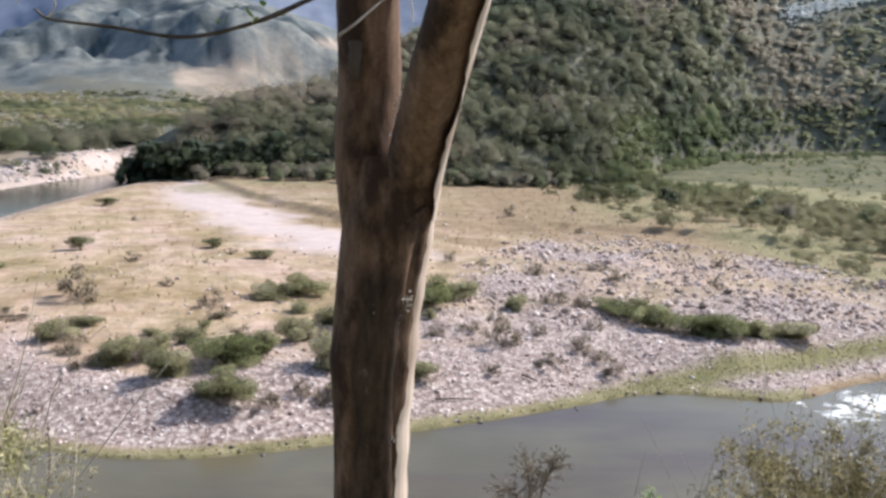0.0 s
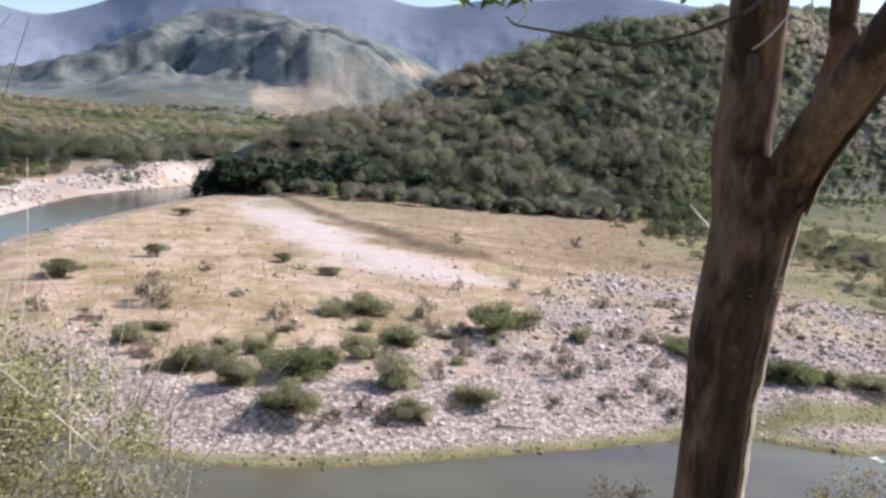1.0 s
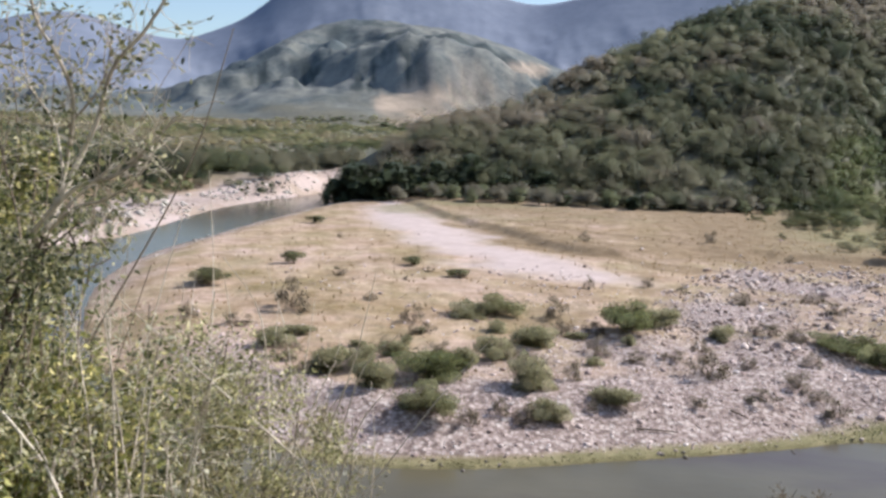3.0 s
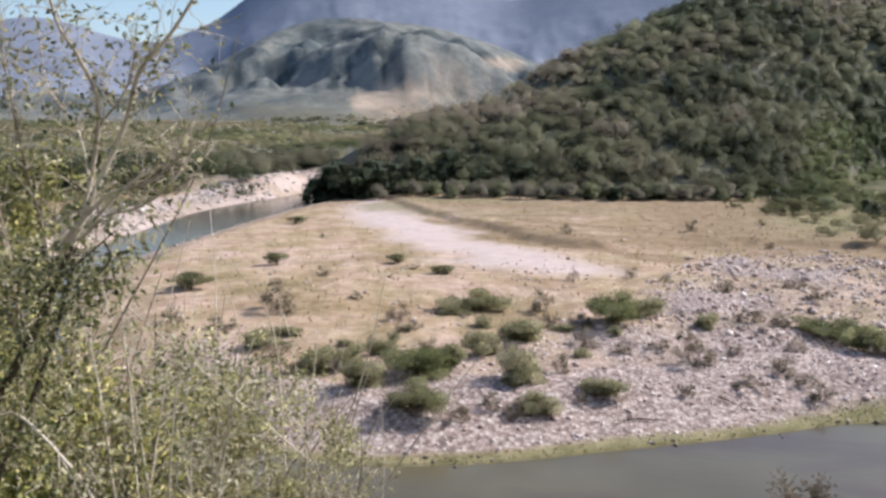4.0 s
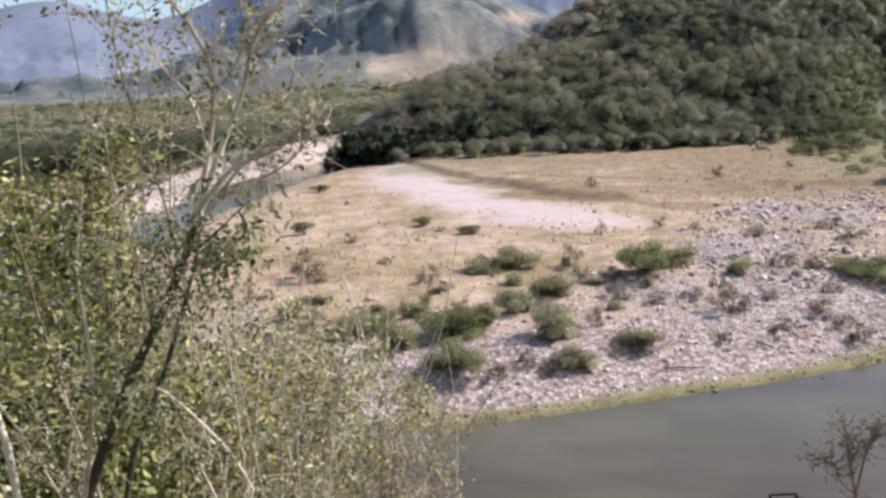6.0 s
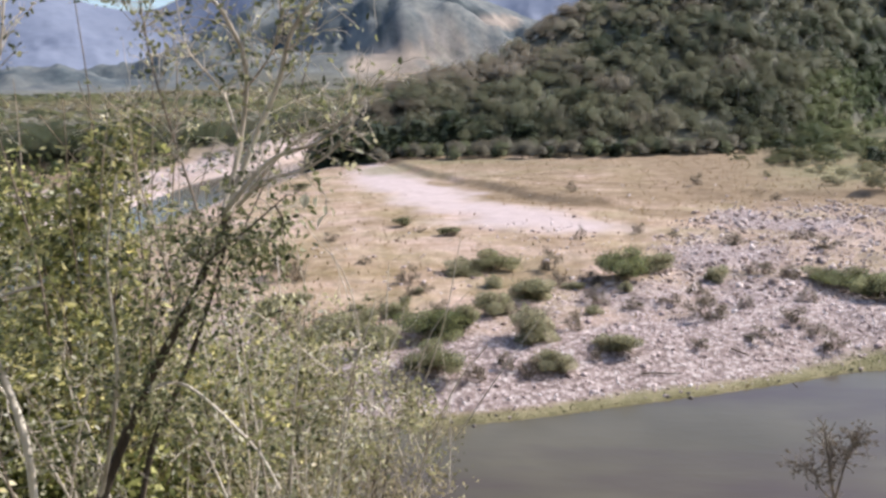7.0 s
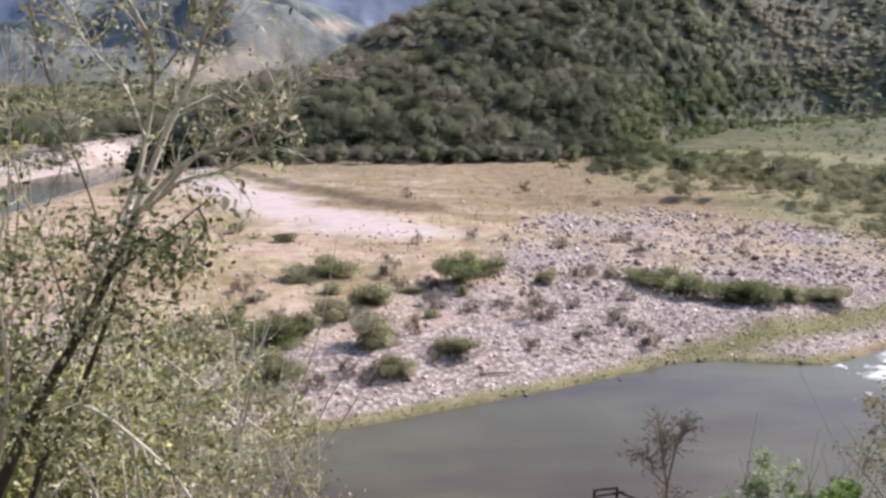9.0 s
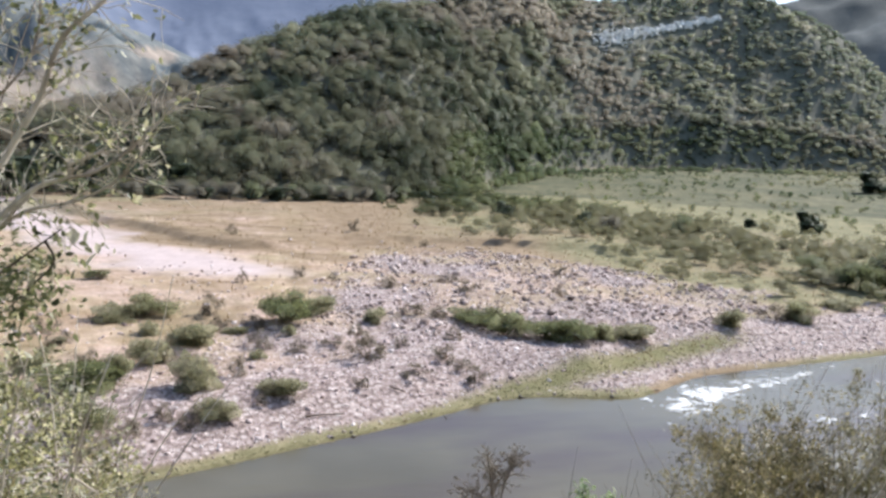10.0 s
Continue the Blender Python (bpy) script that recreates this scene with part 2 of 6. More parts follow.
def foam_material():
    """White water that thins out into streaks towards its edges."""
    m, t, b = material("white_water_foam")
    p = world_coords(t)
    mp = node(t, "ShaderNodeMapping", Scale=(0.6, 1.5, 1.0), Rotation=(0, 0, radians(-20)))
    t.links.new(p, mp.inputs["Vector"])
    n1 = noise_tex(t, 2.6, 6, 0.7, mp.outputs[0])
    at = t.nodes.new("ShaderNodeAttribute")
    at.attribute_name = "tint"
    sp = t.nodes.new("ShaderNodeSeparateColor")
    t.links.new(at.outputs["Color"], sp.inputs[0])
    add = node(t, "ShaderNodeMath")
    t.links.new(n1, add.inputs[0])
    t.links.new(sp.outputs[0], add.inputs[1])
    cover = ramp(t, add.outputs[0], [(0.55, (0, 0, 0)), (0.95, (1, 1, 1))])
    t.links.new(ramp(t, n1, [(0.3, (0.60, 0.61, 0.60)), (0.6, (0.88, 0.88, 0.88))]), b.inputs["Base Color"])
    t.links.new(cover, b.inputs["Alpha"])
    b.inputs["Roughness"].default_value = 0.6
    bump(t, b, n1, 0.8, 0.05)
    return m


def stone_material(name, stops):
    m, t, b = material(name)
    c = mix(t, 1.0, ramp(t, island(t), stops), ramp(t, noise_tex(t, 6, 5, 0.7, world_coords(t)), [(0.3, (0.7, 0.68, 0.67)), (0.6, (1.08, 1.08, 1.08))]), 'MULTIPLY')
    t.links.new(c, b.inputs["Base Color"])
    b.inputs["Roughness"].default_value = 0.85
    return m


MAT_GROUND = ground_material()
# blue-grey tones put the haze of distance into the base colour
MAT_FAR = mountain_material("far_mountain_haze_blue", (0.190, 0.215, 0.285), (0.225, 0.250, 0.318), (0.265, 0.280, 0.335))
MAT_WATER = water_material()
MAT_FOAM = foam_material()
MAT_COBBLE = stone_material("river_cobble", [(0.0, (0.200, 0.142, 0.128)), (0.25, (0.440, 0.332, 0.306)), (0.6, (0.665, 0.530, 0.495)), (0.9, (0.82, 0.705, 0.67)), (1.0, (0.87, 0.79, 0.76))])
MAT_BOULDER = stone_material("mixed_flood_boulder", [(0.0, (0.17, 0.125, 0.105)), (0.2, (0.38, 0.285, 0.24)), (0.6, (0.60, 0.475, 0.42)), (1.0, (0.84, 0.73, 0.67))])
MAT_PALE_ROCK = stone_material("pale_bank_rock", [(0.0, (0.35, 0.30, 0.26)), (1.0, (0.68, 0.62, 0.56))])
MAT_DARK_ROCK = stone_material("wet_dark_rock", [(0.0, (0.07, 0.06, 0.055)), (1.0, (0.2, 0.17, 0.15))])
MAT_SCAR = stone_material("quarried_white_rock", [(0.0, (0.72, 0.68, 0.60)), (1.0, (0.90, 0.87, 0.82))])
LEAF_WOOD = foliage("dry_woodland_foliage", [(0.0, (0.218, 0.212, 0.161)), (0.5, (0.255, 0.247, 0.192)), (1.0, (0.298, 0.285, 0.230))], 0.5, open_share=0.56)
LEAF_DARK = foliage("dark_evergreen_foliage", [(0.0, (0.050, 0.060, 0.036)), (0.5, (0.085, 0.100, 0.060)), (1.0, (0.130, 0.145, 0.090))], 0.3, mottle=0.8)
LEAF_SHRUB = foliage("bar_shrub_foliage", [(0.0, (0.245, 0.250, 0.155)), (0.5, (0.350, 0.345, 0.230)), (1.0, (0.455, 0.435, 0.315))], 0.5, mottle=3.5, open_share=0.46)
LEAF_DRYSHRUB = foliage("dry_twiggy_shrub", [(0.0, (0.15, 0.12, 0.08)), (0.5, (0.26, 0.21, 0.15)), (1.0, (0.38, 0.32, 0.22))], 0.2)
LEAF_GRASS = foliage("bank_grass", [(0.0, (0.15, 0.135, 0.068)), (0.5, (0.235, 0.21, 0.11)), (1.0, (0.35, 0.305, 0.18))], 0.35)
LEAF_NEAR = foliage("olive_tree_leaves", [(0.0, (0.045, 0.055, 0.024)), (0.35, (0.165, 0.178, 0.078)), (0.65, (0.31, 0.31, 0.145)), (0.88, (0.54, 0.50, 0.28)), (1.0, (0.76, 0.70, 0.46))], 0.52, rough=0.36)
LEAF_SCRUB = foliage("hillside_scrub_leaves", [(0.0, (0.10, 0.105, 0.055)), (0.4, (0.30, 0.30, 0.17)), (0.75, (0.56, 0.54, 0.36)), (1.0, (0.78, 0.73, 0.58))], 0.5, rough=0.42)
LEAF_DEAD = foliage("dead_curled_leaf", [(0.0, (0.62, 0.55, 0.36)), (1.0, (0.82, 0.78, 0.62))], 0.5)
LEAF_GREEN = foliage("fresh_green_leaves", [(0.0, (0.074, 0.135, 0.022)), (0.5, (0.162, 0.257, 0.047)), (1.0, (0.324, 0.419, 0.108))], 0.4)
LEAF_PALE = foliage("pale_green_leaves", [(0.0, (0.20, 0.26, 0.11)), (0.5, (0.37, 0.44, 0.24)), (1.0, (0.55, 0.58, 0.38))], 0.35)
BARK_TAN = trunk_bark()
# bare inner bark, whitened to carry the sun's brightness on that edge
BARK_PEELED_SUNLIT = bark("peeled_sunlit_bark", (0.70, 0.57, 0.49), (0.86, 0.77, 0.70), 60, 0.2, 0.6, 0.5, 0.003)
BARK_PALE = bark("pale_branch_bark", (0.52, 0.47, 0.39), (0.84, 0.79, 0.71), 40)
BARK_DARK = bark("dark_branch_bark", (0.045, 0.035, 0.028), (0.14, 0.11, 0.085), 40)
BARK_GREY = bark("grey_twig_bark", (0.162, 0.135, 0.108), (0.405, 0.338, 0.270), 25)
BARK_STEM = bark("grey_brown_stem_bark", (0.045, 0.036, 0.028), (0.26, 0.21, 0.165), 45, 0.3)
BARK_FAR = plain("woodland_trunk_bark", [(0.3, (0.07, 0.06, 0.05)), (0.7, (0.24, 0.21, 0.17))], 3.0)
MAT_RUST = plain("rusted_steel", [(0.3, (0.035, 0.018, 0.012)), (0.7, (0.13, 0.05, 0.028))], 30, 0.75, 0.3, 0.4, 0.002)
MAT_PALEWOOD = plain("weathered_post_top", [(0.3, (0.42, 0.38, 0.33)), (0.7, (0.66, 0.62, 0.56))], 25, 0.85)
MAT_REDPOST = plain("dark_red_brown_post", [(0.3, (0.05, 0.022, 0.017)), (0.7, (0.13, 0.055, 0.038))], 25, 0.8)


# ---- mesh helpers ----
def mesh_arrays(name, verts, faces, mats, tint=None, smooth=False, face_mats=None):
    """A mesh from arrays: verts (n, 3); faces (m, 3) or (m, 4)."""
    verts = np.asarray(verts, dtype=np.float32)
    faces = np.asarray(faces, dtype=np.int32)
    me = bpy.data.meshes.new(name)
    k = faces.shape[1]
    me.vertices.add(len(verts))
    me.vertices.foreach_set("co", verts.ravel())
    me.loops.add(faces.size)
    me.loops.foreach_set("vertex_index", faces.ravel())
    me.polygons.add(len(faces))
    me.polygons.foreach_set("loop_start", np.arange(0, faces.size, k, dtype=np.int32))
    me.polygons.foreach_set("loop_total", np.full(len(faces), k, dtype=np.int32))
    if smooth:
        me.polygons.foreach_set("use_smooth", np.ones(len(faces), dtype=bool))
    if face_mats is not None:
        me.polygons.foreach_set("material_index", np.asarray(face_mats, dtype=np.int32))
    for m in (mats if isinstance(mats, (list, tuple)) else [mats]):
        me.materials.append(m)
    if tint is not None:
        at = me.attributes.new("tint", 'FLOAT_COLOR', 'POINT')
        at.data.foreach_set("color", np.asarray(tint, dtype=np.float32).ravel())
    me.update(calc_edges=True)
    return me


def soften(me, normals):
    """Lets a leafy mass take light as a rounded whole."""
    n = np.asarray(normals, dtype=np.float32)
    n = n / (np.linalg.norm(n, axis=1)[:, None] + 1e-9)
    me.normals_split_custom_set_from_vertices(n.tolist())
    return me


def part(name, me, parent, label=""):
    ob = new(name, me)
    ob.parent = parent
    return tagged(ob, label)


def white(n):
    return np.ones((n, 4), dtype=np.float32)


def leaves(centres, size, rng, aspect=0.55, spread=0.35, droop=0.0, out=None):
    """Diamond leaves, one at each centre, folded along the midrib, turned at random or roughly facing out: verts, faces."""
    n = len(centres)
    a = rng.normal(size=(n, 3))
    a[:, 2] = a[:, 2] * 0.7 - droop
    turn = rng.normal(size=(n, 3))
    if out is not None:
        turn = out / (np.linalg.norm(out, axis=1)[:, None] + 1e-9) + turn * 0.45
        a = np.cross(turn, a)
        turn = np.cross(turn, a)
    a /= np.linalg.norm(a, axis=1)[:, None] + 1e-9
    b = np.cross(a, turn) if out is None else turn
    b /= np.linalg.norm(b, axis=1)[:, None] + 1e-9
    c = np.cross(a, b)
    s = (size * rng.uniform(1 - spread, 1 + spread, n))[:, None]
    v = np.empty((n, 4, 3))
    v[:, 0] = centres - a * s * 0.5
    v[:, 2] = centres + a * s * 0.5
    v[:, 1] = centres + b * s * 0.5 * aspect + c * s * 0.12
    v[:, 3] = centres - b * s * 0.5 * aspect + c * s * 0.12
    return v.reshape(-1, 3), np.arange(n * 4).reshape(n, 4)


def long_leaves(centres, ways, size, rng, width=0.42):
    """Pointed leaves for plants close by, two faces folded along the midrib, hanging along ways: verts, faces."""
    n = len(centres)
    a = ways + rng.normal(size=(n, 3)) * 0.55
    a[:, 2] -= 0.35
    a /= np.linalg.norm(a, axis=1)[:, None] + 1e-9
    b = np.cross(a, rng.normal(size=(n, 3)))
    b /= np.linalg.norm(b, axis=1)[:, None] + 1e-9
    c = np.cross(a, b)
    s = (size * rng.uniform(0.6, 1.3, n))[:, None]
    w = s * width * 0.5 * rng.uniform(0.75, 1.15, n)[:, None]
    v = np.empty((n, 6, 3))
    v[:, 0] = centres
    v[:, 1] = centres + a * s * 0.3 + b * w + c * w * 0.35
    v[:, 2] = centres + a * s * 0.68 + b * w * 0.8 + c * w * 0.3
    v[:, 3] = centres + a * s - c * w * 0.3
    v[:, 4] = centres + a * s * 0.68 - b * w * 0.8 + c * w * 0.3
    v[:, 5] = centres + a * s * 0.3 - b * w + c * w * 0.35
    k = np.arange(n)[:, None] * 6
    f = np.concatenate([k + np.array([[0, 1, 2, 3]]), k + np.array([[0, 3, 4, 5]])], 1).reshape(-1, 4)
    return v.reshape(-1, 3), f


def tube(points, radii, sides=8, wobble=0.0, rng=None):
    """A tapered round limb along a polyline: verts, faces (quads)."""
    P = np.asarray(points, dtype=float)
    n = len(P)
    T = np.gradient(P, axis=0)
    T /= np.linalg.norm(T, axis=1)[:, None] + 1e-9
    ref = np.array([0.31, 0.95, 0.05])
    A = np.cross(T, ref)
    A /= np.linalg.norm(A, axis=1)[:, None] + 1e-9
    B = np.cross(T, A)
    ang = np.linspace(0, 2 * math.pi, sides, endpoint=False)
    R = np.asarray(radii, dtype=float)[:, None] * np.ones((1, sides))
    if wobble and rng is not None:
        R = R * (1 + wobble * rng.normal(size=R.shape))
    V = P[:, None] + R[:, :, None] * (np.cos(ang)[None, :, None] * A[:, None] + np.sin(ang)[None, :, None] * B[:, None])
    i, j = np.meshgrid(np.arange(n - 1), np.arange(sides), indexing="ij")
    k = (j + 1) % sides
    F = np.stack([i * sides + j, i * sides + k, (i + 1) * sides + k, (i + 1) * sides + j], -1).reshape(-1, 4)
    return V.reshape(-1, 3), F


def smooth_line(points, per=6):
    """Catmull-Rom through the points."""
    P = np.asarray(points, dtype=float)
    Q = np.vstack([2 * P[0] - P[1], P, 2 * P[-1] - P[-2]])
    out = []
    for i in range(1, len(Q) - 2):
        for u in np.linspace(0, 1, per, endpoint=False):
            a, b, c, d = Q[i - 1], Q[i], Q[i + 1], Q[i + 2]
            out.append(0.5 * (2 * b + (c - a) * u + (2 * a - 5 * b + 4 * c - d) * u * u + (3 * b - a - 3 * c + d) * u ** 3))
    out.append(Q[-2])
    return np.array(out)


def joined(pieces):
    """Joins (verts, faces) pairs into one."""
    vs, fs, n = [], [], 0
    for v, f in pieces:
        vs.append(v)
        fs.append(f + n)
        n += len(v)
    return np.vstack(vs), np.vstack(fs)


def step(x, a, b):
    u = np.clip((x - a) / (b - a), 0, 1)
    return u * u * (3 - 2 * u)


def lattice(seed):
    return np.random.RandomState(seed).rand(256, 256)


LATTICES = [lattice(s) for s in range(4)]


def value_noise(x, y, scale, octaves=4, gain=0.5, seed=0):
    """Smooth fractal noise in -1..1 over the plan; scale is the largest bump's size in metres."""
    total, amp, norm = 0.0, 1.0, 0.0
    for o in range(octaves):
        L = LATTICES[(seed + o) % 4]
        u, v = x / scale + 17.3 * (seed + o), y / scale + 31.7 * (seed + o)
        iu, iv = np.floor(u).astype(int), np.floor(v).astype(int)
        fu, fv = u - iu, v - iv
        fu, fv = fu * fu * (3 - 2 * fu), fv * fv * (3 - 2 * fv)
        g = lambda a, b: L[a % 256, b % 256]
        val = (g(iu, iv) * (1 - fu) + g(iu + 1, iv) * fu) * (1 - fv) + (g(iu, iv + 1) * (1 - fu) + g(iu + 1, iv + 1) * fu) * fv
        total = total + amp * (val * 2 - 1)
        norm += amp
        amp, scale = amp * gain, scale * 0.5
    return total / norm


# ---- the lie of the land ----
HUB = np.array([-1.5, 0.4])          # where the bearings are taken from
EYE_Z = 18.9
BAR_SHORE = smooth_line([(-66, 262), (-60.5, 222), (-62, 198), (-63, 158), (-62.5, 136), (-62, 113), (-56, 88), (-42, 63), (-28, 48.5), (-18.1, 43.9),
                         (-12, 42.7), (-6.3, 43.5), (-1.9, 44.8), (3.2, 46.8), (9, 49), (14, 51.1), (18.5, 53.2), (23, 53.6),
                         (28, 52.2), (31.5, 52.8), (39, 56.6), (49, 58.3), (63, 60.4), (90, 66), (150, 86), (300, 120)], 5)
FAR_SHORE = smooth_line([(300, 70), (150, 44), (90, 30), (60, 26), (30, 23.5), (0, 22), (-25, 20), (-50, 26), (-70, 48), (-77, 78), (-75, 104),
                         (-77, 139), (-81, 165), (-82.5, 187), (-80, 212), (-77, 232), (-76, 252), (-80, 268), (-76, 272)], 5)
WATER = np.vstack([BAR_SHORE, FAR_SHORE])


def outline_distance(x, y, ring):
    """Metres to a closed outline: positive outside, negative inside."""
    x, y = np.asarray(x, float).ravel(), np.asarray(y, float).ravel()
    best = np.full(len(x), 1e9)
    inside = np.zeros(len(x), dtype=bool)
    A, B = ring, np.roll(ring, -1, axis=0)
    for (ax, ay), (bx, by) in zip(A, B):
        dx, dy = bx - ax, by - ay
        u = np.clip(((x - ax) * dx + (y - ay) * dy) / (dx * dx + dy * dy + 1e-12), 0, 1)
        best = np.minimum(best, (x - ax - u * dx) ** 2 + (y - ay - u * dy) ** 2)
        if ay != by:
            hit = ((ay > y) != (by > y)) & (x < dx * (y - ay) / dy + ax)
            inside ^= hit
    return np.where(inside, -1, 1) * np.sqrt(best)


def shore_distance(x, y):
    """Metres to the water's edge: positive on land, negative in the river."""
    return outline_distance(x, y, WATER)


COBBLE_FIELD = np.array([(-27, 46), (-25, 53), (-14, 60), (-6, 65), (2, 71), (8, 78), (11, 88), (14, 99), (26, 122), (42, 123), (51, 106), (61, 91), (66, 83),
                         (56, 71.5), (44, 66), (36, 62), (26, 57), (14, 53), (0, 47), (-12, 43.4), (-19, 44)])
EARTH_BANK = smooth_line([(-45, 192), (-32, 168), (-18, 146), (-6, 131), (4, 122), (15, 113)], 4)
LOW_BANK = smooth_line([(-8, 152), (8, 141), (22, 131.5), (40, 128), (62, 117)], 4)


def line_distance(x, y, line):
    best = np.full(len(x), 1e9)
    for (ax, ay), (bx, by) in zip(line[:-1], line[1:]):
        dx, dy = bx - ax, by - ay
        u = np.clip(((x - ax) * dx + (y - ay) * dy) / (dx * dx + dy * dy + 1e-12), 0, 1)
        best = np.minimum(best, (x - ax - u * dx) ** 2 + (y - ay - u * dy) ** 2)
    return np.sqrt(best)


HILL_AZ = [-60, -18, -15, -10, -5, 0.5, 4.4, 8.3, 12.6, 18, 26, 37, 42.9, 46.7, 52, 60, 90]
HILL_EL = [-3, -3, -1.0, 0.4, 1.5, 3.6, 5.6, 7.8, 9.2, 9.7, 9.9, 10.4, 8.2, 3.4, 1.2, 0.5, 0.5]
HILL_TOE = [230, 225, 222, 212, 207, 204, 203, 204, 212, 255, 390, 470, 500, 520, 540, 560, 560]
HILL_TOP = [250, 250, 250, 275, 305, 335, 360, 385, 410, 450, 540, 620, 640, 640, 640, 640, 640]
MID_AZ = [-60, -45, -34, -27, -23.8, -20.8, -16.9, -13.9, -8.4, -4.8, -0.3, 5, 15, 30, 40, 47, 55, 65, 90]
MID_EL = [1.8, 1.8, 1.6, 1.2, 3.6, 5.6, 7.6, 8.2, 7.3, 6.6, 4.8, 3.4, 3, 5, 10, 11.5, 11.0, 9, 7]


def table(az, keys, values, blur):
    """The values along the bearings, rounded off over blur degrees."""
    g = np.arange(-180, 180.01, 0.5)
    v = np.interp(g, keys, values)
    k = np.exp(-0.5 * (np.arange(-24, 25) * 0.5 / blur) ** 2)
    v = np.convolve(np.pad(v, 24, mode="edge"), k / k.sum(), mode="valid")
    return np.interp(az, g, v)


def plan_bearing(x, y):
    dx, dy = x - HUB[0], y - HUB[1]
    return np.hypot(dx, dy), np.degrees(np.arctan2(dx, dy))


def hill_share(x, y):
    """0 at the wooded hill's foot, 1 at its crest."""
    r, az = plan_bearing(x, y)
    toe, top = table(az, HILL_AZ, HILL_TOE, 2.5), table(az, HILL_AZ, HILL_TOP, 2.5)
    wob = value_noise(x, y, 60, 3, 0.5, 1) * 10
    return (r + wob - toe) / (top - toe)


def terrace(x, y):
    """Metres beyond the low earth bank that crosses the plain behind the pale wash."""
    edge = np.interp(x, [-60, -36, -31, -19, -7, 5, 20, 38, 60, 90], [240, 190, 179, 155, 131, 120, 123.5, 122, 116, 108])
    return (y - edge) * 0.6 + 5.0 * value_noise(x, y, 18, 4, 0.6, 2)


def height(x, y):
    x, y = np.asarray(x, float).ravel(), np.asarray(y, float).ravel()
    r, az = plan_bearing(x, y)
    sd = shore_distance(x, y)
    near = (y < 30) | ((x < -40) & (y < 66) & (x < -40 - (y - 30) * 0.9))
    # river plain
    z = 1.75 + 0.35 * value_noise(x, y, 22, 4, 0.5, 0) + 0.18 * value_noise(x, y, 5, 3, 0.5, 2)
    heaps = step(-outline_distance(x, y, COBBLE_FIELD), -2, 3) * step(sd, 2, 7)
    z += heaps * (0.75 * (0.45 - np.abs(value_noise(x * 0.8 + y * 0.25, y, 9, 4, 0.55, 3)) * 1.3) + 0.12 * value_noise(x, y, 2.2, 2, 0.5, 1))
    z += 0.9 * step(terrace(x, y), 0, 2.6) * step(x, -46, -38) * step(85 - x, 0, 20)
    z += 9.0 * step(r, 190, 520) * step(az, 9, 26)
    z += 27.0 * np.clip((r - 330) / 600, 0, 1.6) ** 1.15 * step(-az, 3, 11)
    floor_z = z
    # wooded hill
    u = hill_share(x, y)
    crest = EYE_Z + table(az, HILL_AZ, HILL_TOP, 2.5) * np.tan(np.radians(table(az, HILL_AZ, HILL_EL, 1.8)))
    crest = np.maximum(crest, 2.0)
    face = np.clip(u, 0, 1)
    prof = 0.88 * face + 0.12 * np.sin(face * math.pi / 2)
    back = 1 - 0.55 * step(u, 1.05, 2.6)
    hill = np.maximum(crest - z, 0) * prof * back
    gully = value_noise(x, y, 75, 4, 0.55, 3) * 9 * np.clip(u * 3, 0, 1) * step(az, -12, 4)
    z = z + np.where(u > 0, hill + gully * step(1.35 - u, 0, 0.4), 0)
    # ridge behind the plain
    mid = EYE_Z + 1450 * np.tan(np.radians(table(az, MID_AZ, MID_EL, 0.8)))
    rough = value_noise(x, y, 260, 5, 0.55, 1)
    um = (r + 120 * rough - 850) / 600
    cliff = step(az, -24, -20) * step(-2 - az, 0, 3)
    flute = value_noise(az * 6.0, r * 0.02, 7, 4, 0.6, 1)
    prof = np.clip(um, 0, 1) ** 1.25 + cliff * 0.05 * (step(um + 0.09 * flute, 0.30, 0.40) - step(um, 0.4, 0.9))
    rise = np.maximum(mid - floor_z, 0) * prof * (1 - 0.5 * step(um, 1.1, 2.2)) + (30 * rough + 46 * (0.4 - np.abs(value_noise(x, y, 190, 5, 0.6, 2)) * 1.6)) * step(um, 0.2, 0.55) * step(1.02 - um, 0, 0.3) * (1 - 0.75 * step(az, 34, 41))
    z = np.where(um > 0, np.maximum(z, floor_z + rise), z)
    # the bank at the water, and the river bed
    bank = np.clip(sd, 0, None)
    lift = step(bank, -1.0, 9.0) * 0.85 + 0.15 * step(bank, 0, 30)
    z = np.where(sd > 0, z * np.where(r < 330, lift, 1.0) + 0.06, -0.15 - np.clip(-sd, 0, 6) * 0.12)
    # the slope under the camera; an unseen rise behind, added to cut fill light
    slope = np.interp(y + 0.25 * value_noise(x, y, 6, 3, 0.5, 2), [-400, -60, -16, -6, -1.5, 1.0, 3, 8, 14, 20, 24.5], [140, 82, 34, 21.5, 17.5, 17.25, 16.2, 12.6, 8.6, 3.2, 0.0])
    slope += 0.35 * value_noise(x, y, 4, 4, 0.5, 3) * step(slope, 0.3, 3)
    z = np.where(near & (sd > 0), np.maximum(slope, 0.1 + 0.25 * np.minimum(sd, 8)), z)
    return z


def height_at(x, y):
    return float(height(np.array([x]), np.array([y]))[0])


